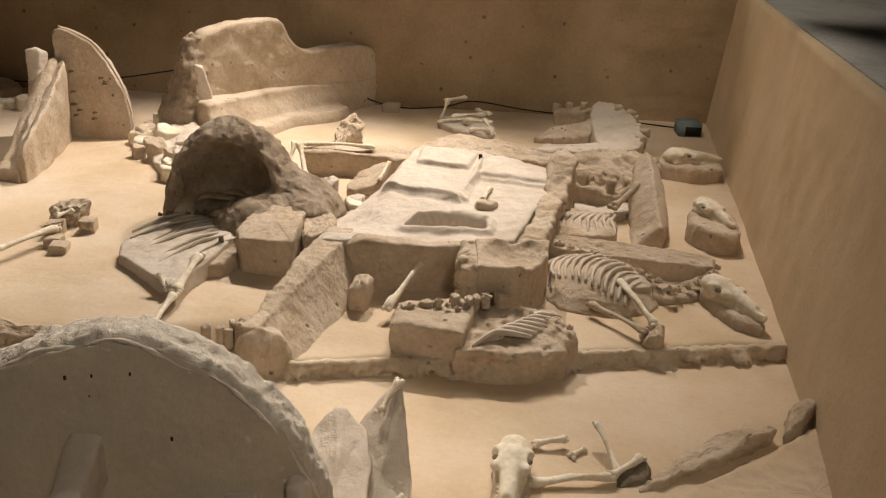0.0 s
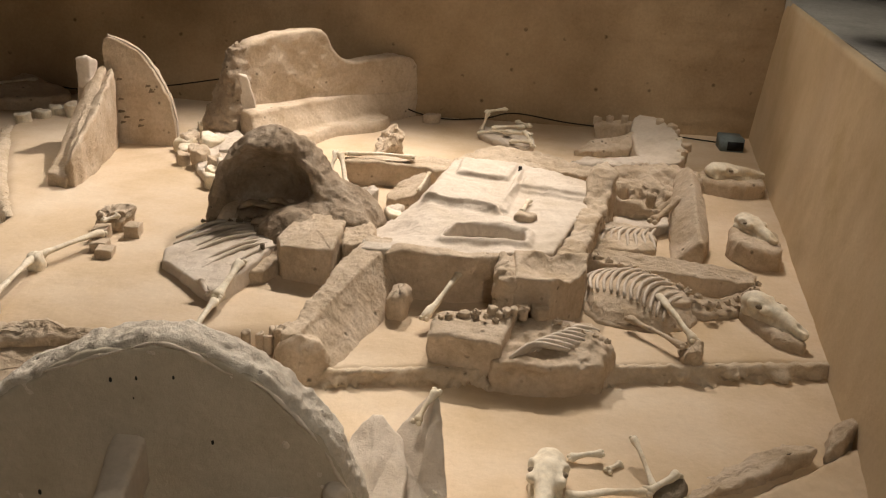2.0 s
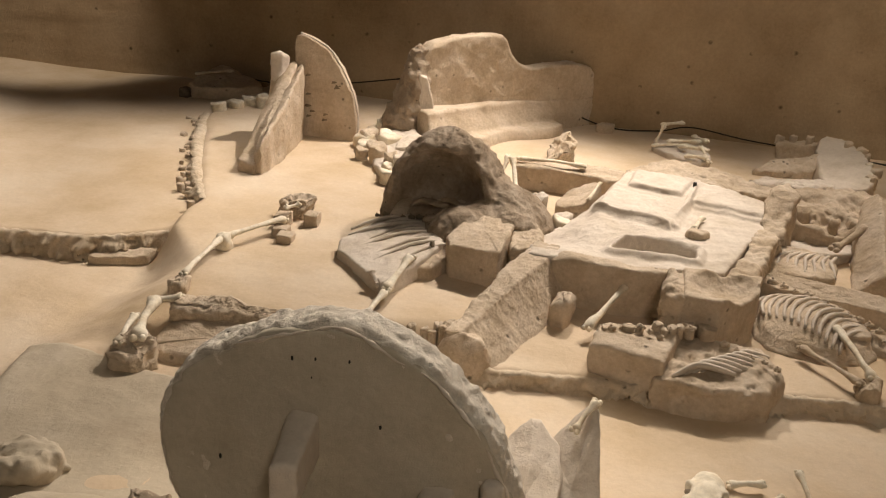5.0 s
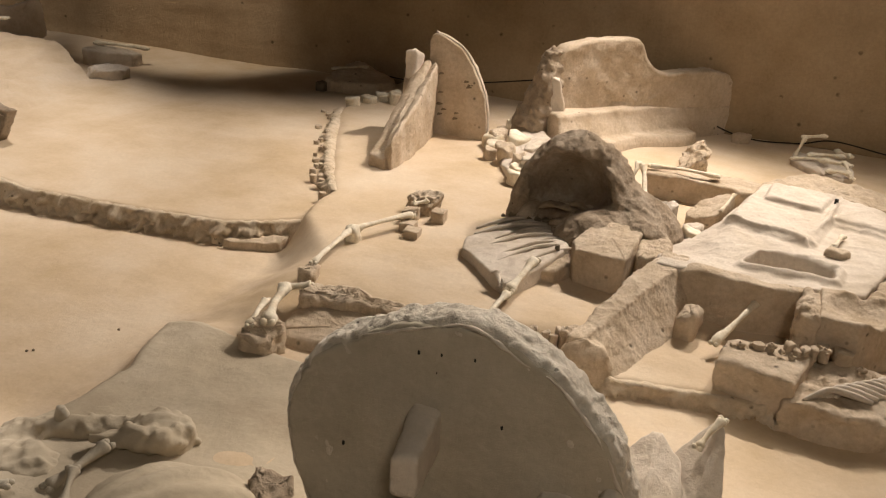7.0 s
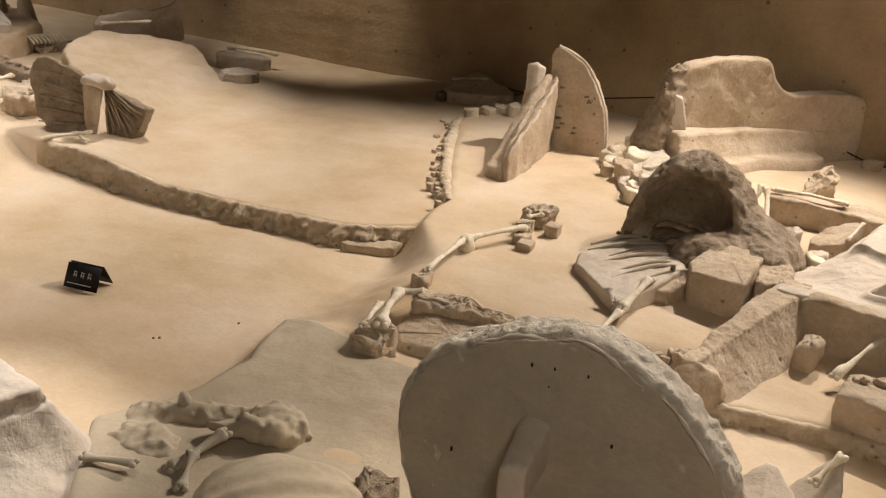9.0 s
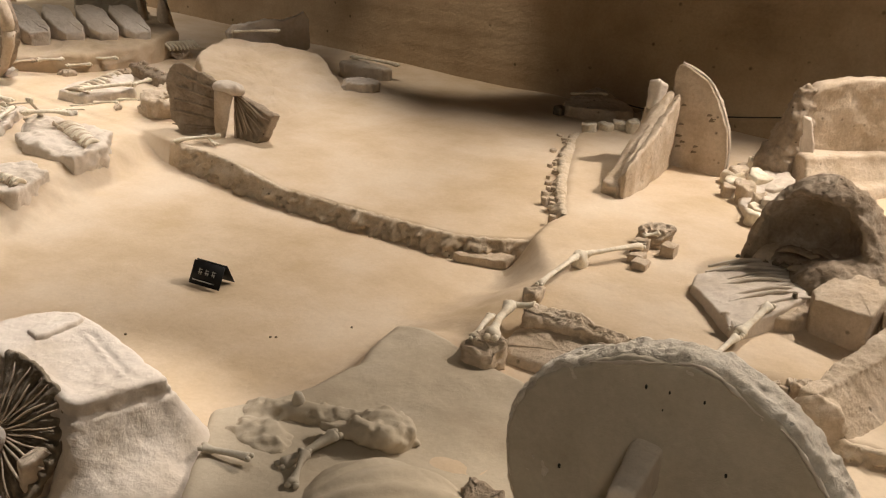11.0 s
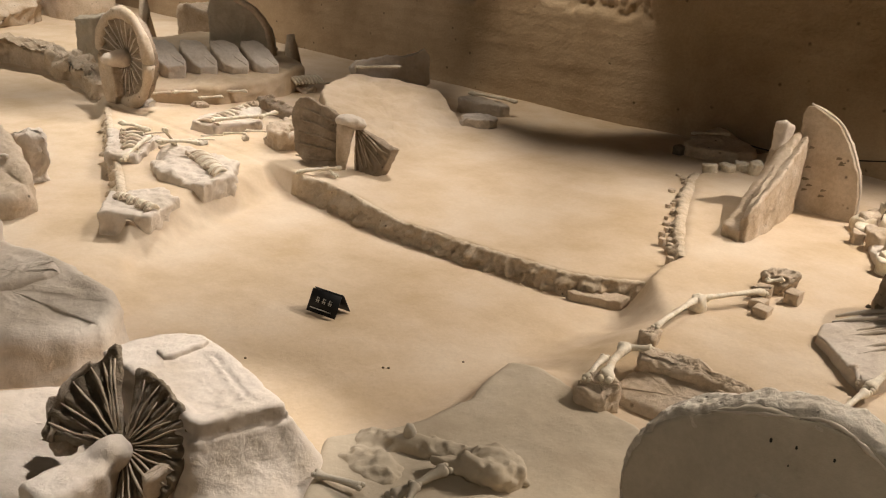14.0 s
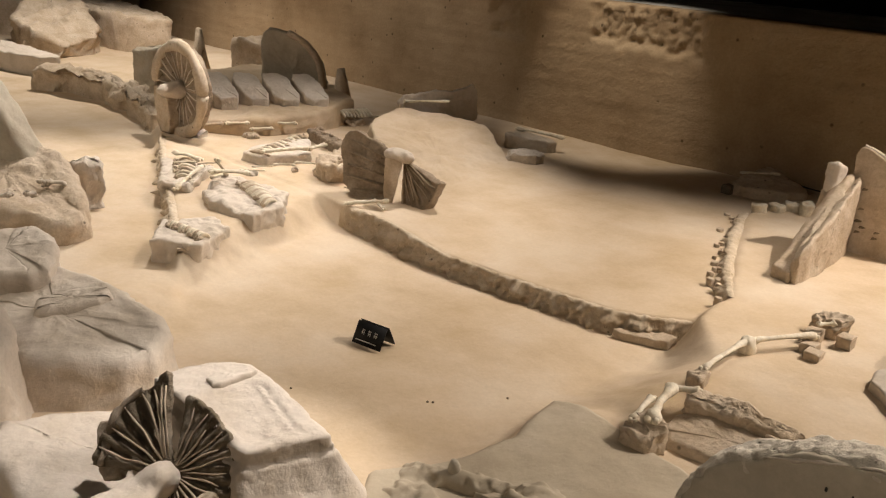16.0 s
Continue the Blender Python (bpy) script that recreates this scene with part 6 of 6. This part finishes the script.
bone_block("fallen log of earth on the bench", (-7.75, 5.45, -0.06), [(-0.42, 0.0), (0.4, -0.14), (0.44, 0.0), (-0.4, 0.16)], 0.10, 2, (-0.3, 0.05), (0.3, -0.05), (-0.28, 0.12), (0.3, 0.02), BROWN, 0.016)
# ---- the far standing wheel and its chariot ----
w3, m3 = spoked("spoked_wheel", (-8.92, 4.38, 0.40), (1, 0.05), 0.44, 0, 360, 22, "tall standing spoked earth wheel", rim=0.055, depth=0.14, face=BROWN, hub=0.08, dish=0.07, groove=0.04, spoke=DUST)
part("support", prism([(-0.3, -0.46), (-0.34, -0.05), (-0.1, 0.0), (-0.02, -0.46)], -0.05, 0.06, turn=m3, bevel=0.02, rough=0.01, back=True), LOESS, w3, "smooth earth support")
fc = base("buried_chariot", (-9.6, 5.6, 0), "far earth chariot with slatted floor and panel", "chariot")
part("body", prism([(0.6, -0.95, 0.06), (1.1, -0.6, 0.12), (1.2, 0.3, 0.16), (0.8, 1.0, 0.24), (-1.0, 1.0, 0.36), (-0.7, -0.3, 0.34), (0.1, -0.8, 0.34)], -0.2, rough=0.025, freq=4, bevel=0.04), FLOOR, fc)
part("tall_panel", prism([(-0.7, 0.0), (-0.72, 0.84), (-0.6, 0.92), (-0.35, 0.86), (-0.12, 0.72), (0.02, 0.5), (0.08, 0.0)], -0.14, 0.0, turn=upright((0.45, 0.75, 0), (0.6, 0.8)), bevel=0.03, rough=0.012, back=True), GREY, fc, "tall dark curved panel")
part("panel_edge", tube(bmesh.new(), bezier([(0.46, 0.78, 0.0), (0.42, 0.72, 0.5), (0.34, 0.6, 0.74), (0.2, 0.42, 0.88)], 5), [0.04] * 16, 8, 1, 0.008), LOESS, fc, "smooth panel edge")
for k in range(4):
    ox, oy = 0.02 + 0.15 * k, -0.62 + 0.29 * k
    part("slat", prism([(ox, oy, 0.46), (ox + 0.5, oy - 0.06, 0.25), (ox + 0.63, oy + 0.17, 0.27), (ox + 0.13, oy + 0.24, 0.46)], 0.0, rough=0.012, bevel=0.02), DUST, fc, "pale floor slat")
part("side_knob", tube(bmesh.new(), [(0.6, 0.95, 0.0), (0.58, 0.92, 0.36), (0.56, 0.92, 0.5)], [0.12, 0.07, 0.05], 9, 1, 0.01), LOESS, fc)
fblk = base("far_block", (-11.4, 5.4, 0), "dark far loess block with upright post", "earth block")
part("block", prism([(-0.2, -0.3, 0.45), (0.2, -0.15, 0.48), (0.3, 0.3, 0.48), (-0.2, 0.2, 0.48)], -0.15, rough=0.03, bevel=0.03), GREY, fblk)
part("post", tube(bmesh.new(), [(0.0, 0.6, 0.0), (-0.02, 0.6, 0.5), (-0.05, 0.6, 0.7)], [0.18, 0.07, 0.045], 9, 1, 0.03), LOESS, fblk)
part("rear_slope", prism([(0.2, 0.9, 0.6), (0.5, 0.9, 0.66), (1.3, 1.8, 0.1), (0.4, 2.0, 0.2), (0.0, 1.6, 0.6)], -0.15, rough=0.02, bevel=0.03), LOESS, fblk)
earth("far_ridge", "dark crumbly ridge crossing the far floor", [(-12.6, 4.2, 0.12), (-11.9, 4.65, 0.14), (-10.4, 4.6, 0.12), (-9.5, 4.35, 0.02), (-9.5, 4.6, 0.04), (-10.3, 4.9, 0.1), (-11.9, 5.0, 0.12), (-12.6, 4.6, 0.12)], -0.25, mat=LOESS, category="ridge", rough=0.09, freq=4, bevel=0.05, step=0.06)
earth("far_knoll", "dark broken earth knoll in the distance", [(-16.4, 5.2, 0.4), (-15.0, 5.3, 0.1), (-15.4, 6.4, 0.2), (-16.6, 6.6, 0.6), (-17.2, 6.0, 0.6)], -0.3, mat=LOESS, category="knoll", rough=0.1, freq=3, bevel=0.08, step=0.08)
earth("far_bench", "pale far bench with broken edge", [(-19, 5.0, 0.45), (-17.2, 6.6, 0.5), (-15.5, 6.8, 0.45), (-15.0, 7.6, 0.4), (-19, 7.9, 0.5)], -0.3, mat=LOESS, category="bench", rough=0.05, bevel=0.06, step=0.1)
earth("far_bone_bed", "flat pale bed with bone line", [(-15.4, 4.0, 0.12), (-13.5, 4.6, 0.1), (-13.4, 5.0, 0.1), (-15.4, 4.8, 0.12)], -0.25, mat=DUST, category="bench", rough=0.02, step=0.06)
fin2 = base("earth_fin", (-7.5, 2.35, -0.1), "tall rounded earth fin beside lane", "slab")
part("fin", prism([(-0.55, 0.0), (-0.5, 0.8), (-0.4, 0.95), (-0.22, 0.95), (-0.05, 0.7), (0.15, 0.35), (0.28, 0.0)], -0.25, 0.0, turn=upright((0.1, -0.1, 0), (0.75, 0.6)), bevel=0.06, rough=0.015, back=True), GREY, fin2)
part("foot", prism([(-0.4, -0.7, 0.3), (0.6, -0.6, 0.2), (1.05, -0.1, 0.12), (0.9, 0.2, 0.14), (0.2, 0.3, 0.4), (-0.4, 0.0, 0.5)], -0.2, rough=0.04, freq=4, bevel=0.06), LOESS, fin2)
part("white_lump", prism([(0.1, 0.3, 0.3), (0.3, 0.35, 0.3), (0.3, 0.55, 0.32), (0.1, 0.5, 0.34)], -0.1, rough=0.03, bevel=0.05), DUST, fin2)
for k in range(6):
    p = Vector((0.2 + 0.6 * rb.random(), -0.5 + 0.6 * rb.random(), 0.26))
    part("bone", long_bone(p, p + Vector((0.2 * (rb.random() - 0.3), 0.2 * (rb.random() - 0.5), 0.02)), 0.025, k), DUST, fin2)
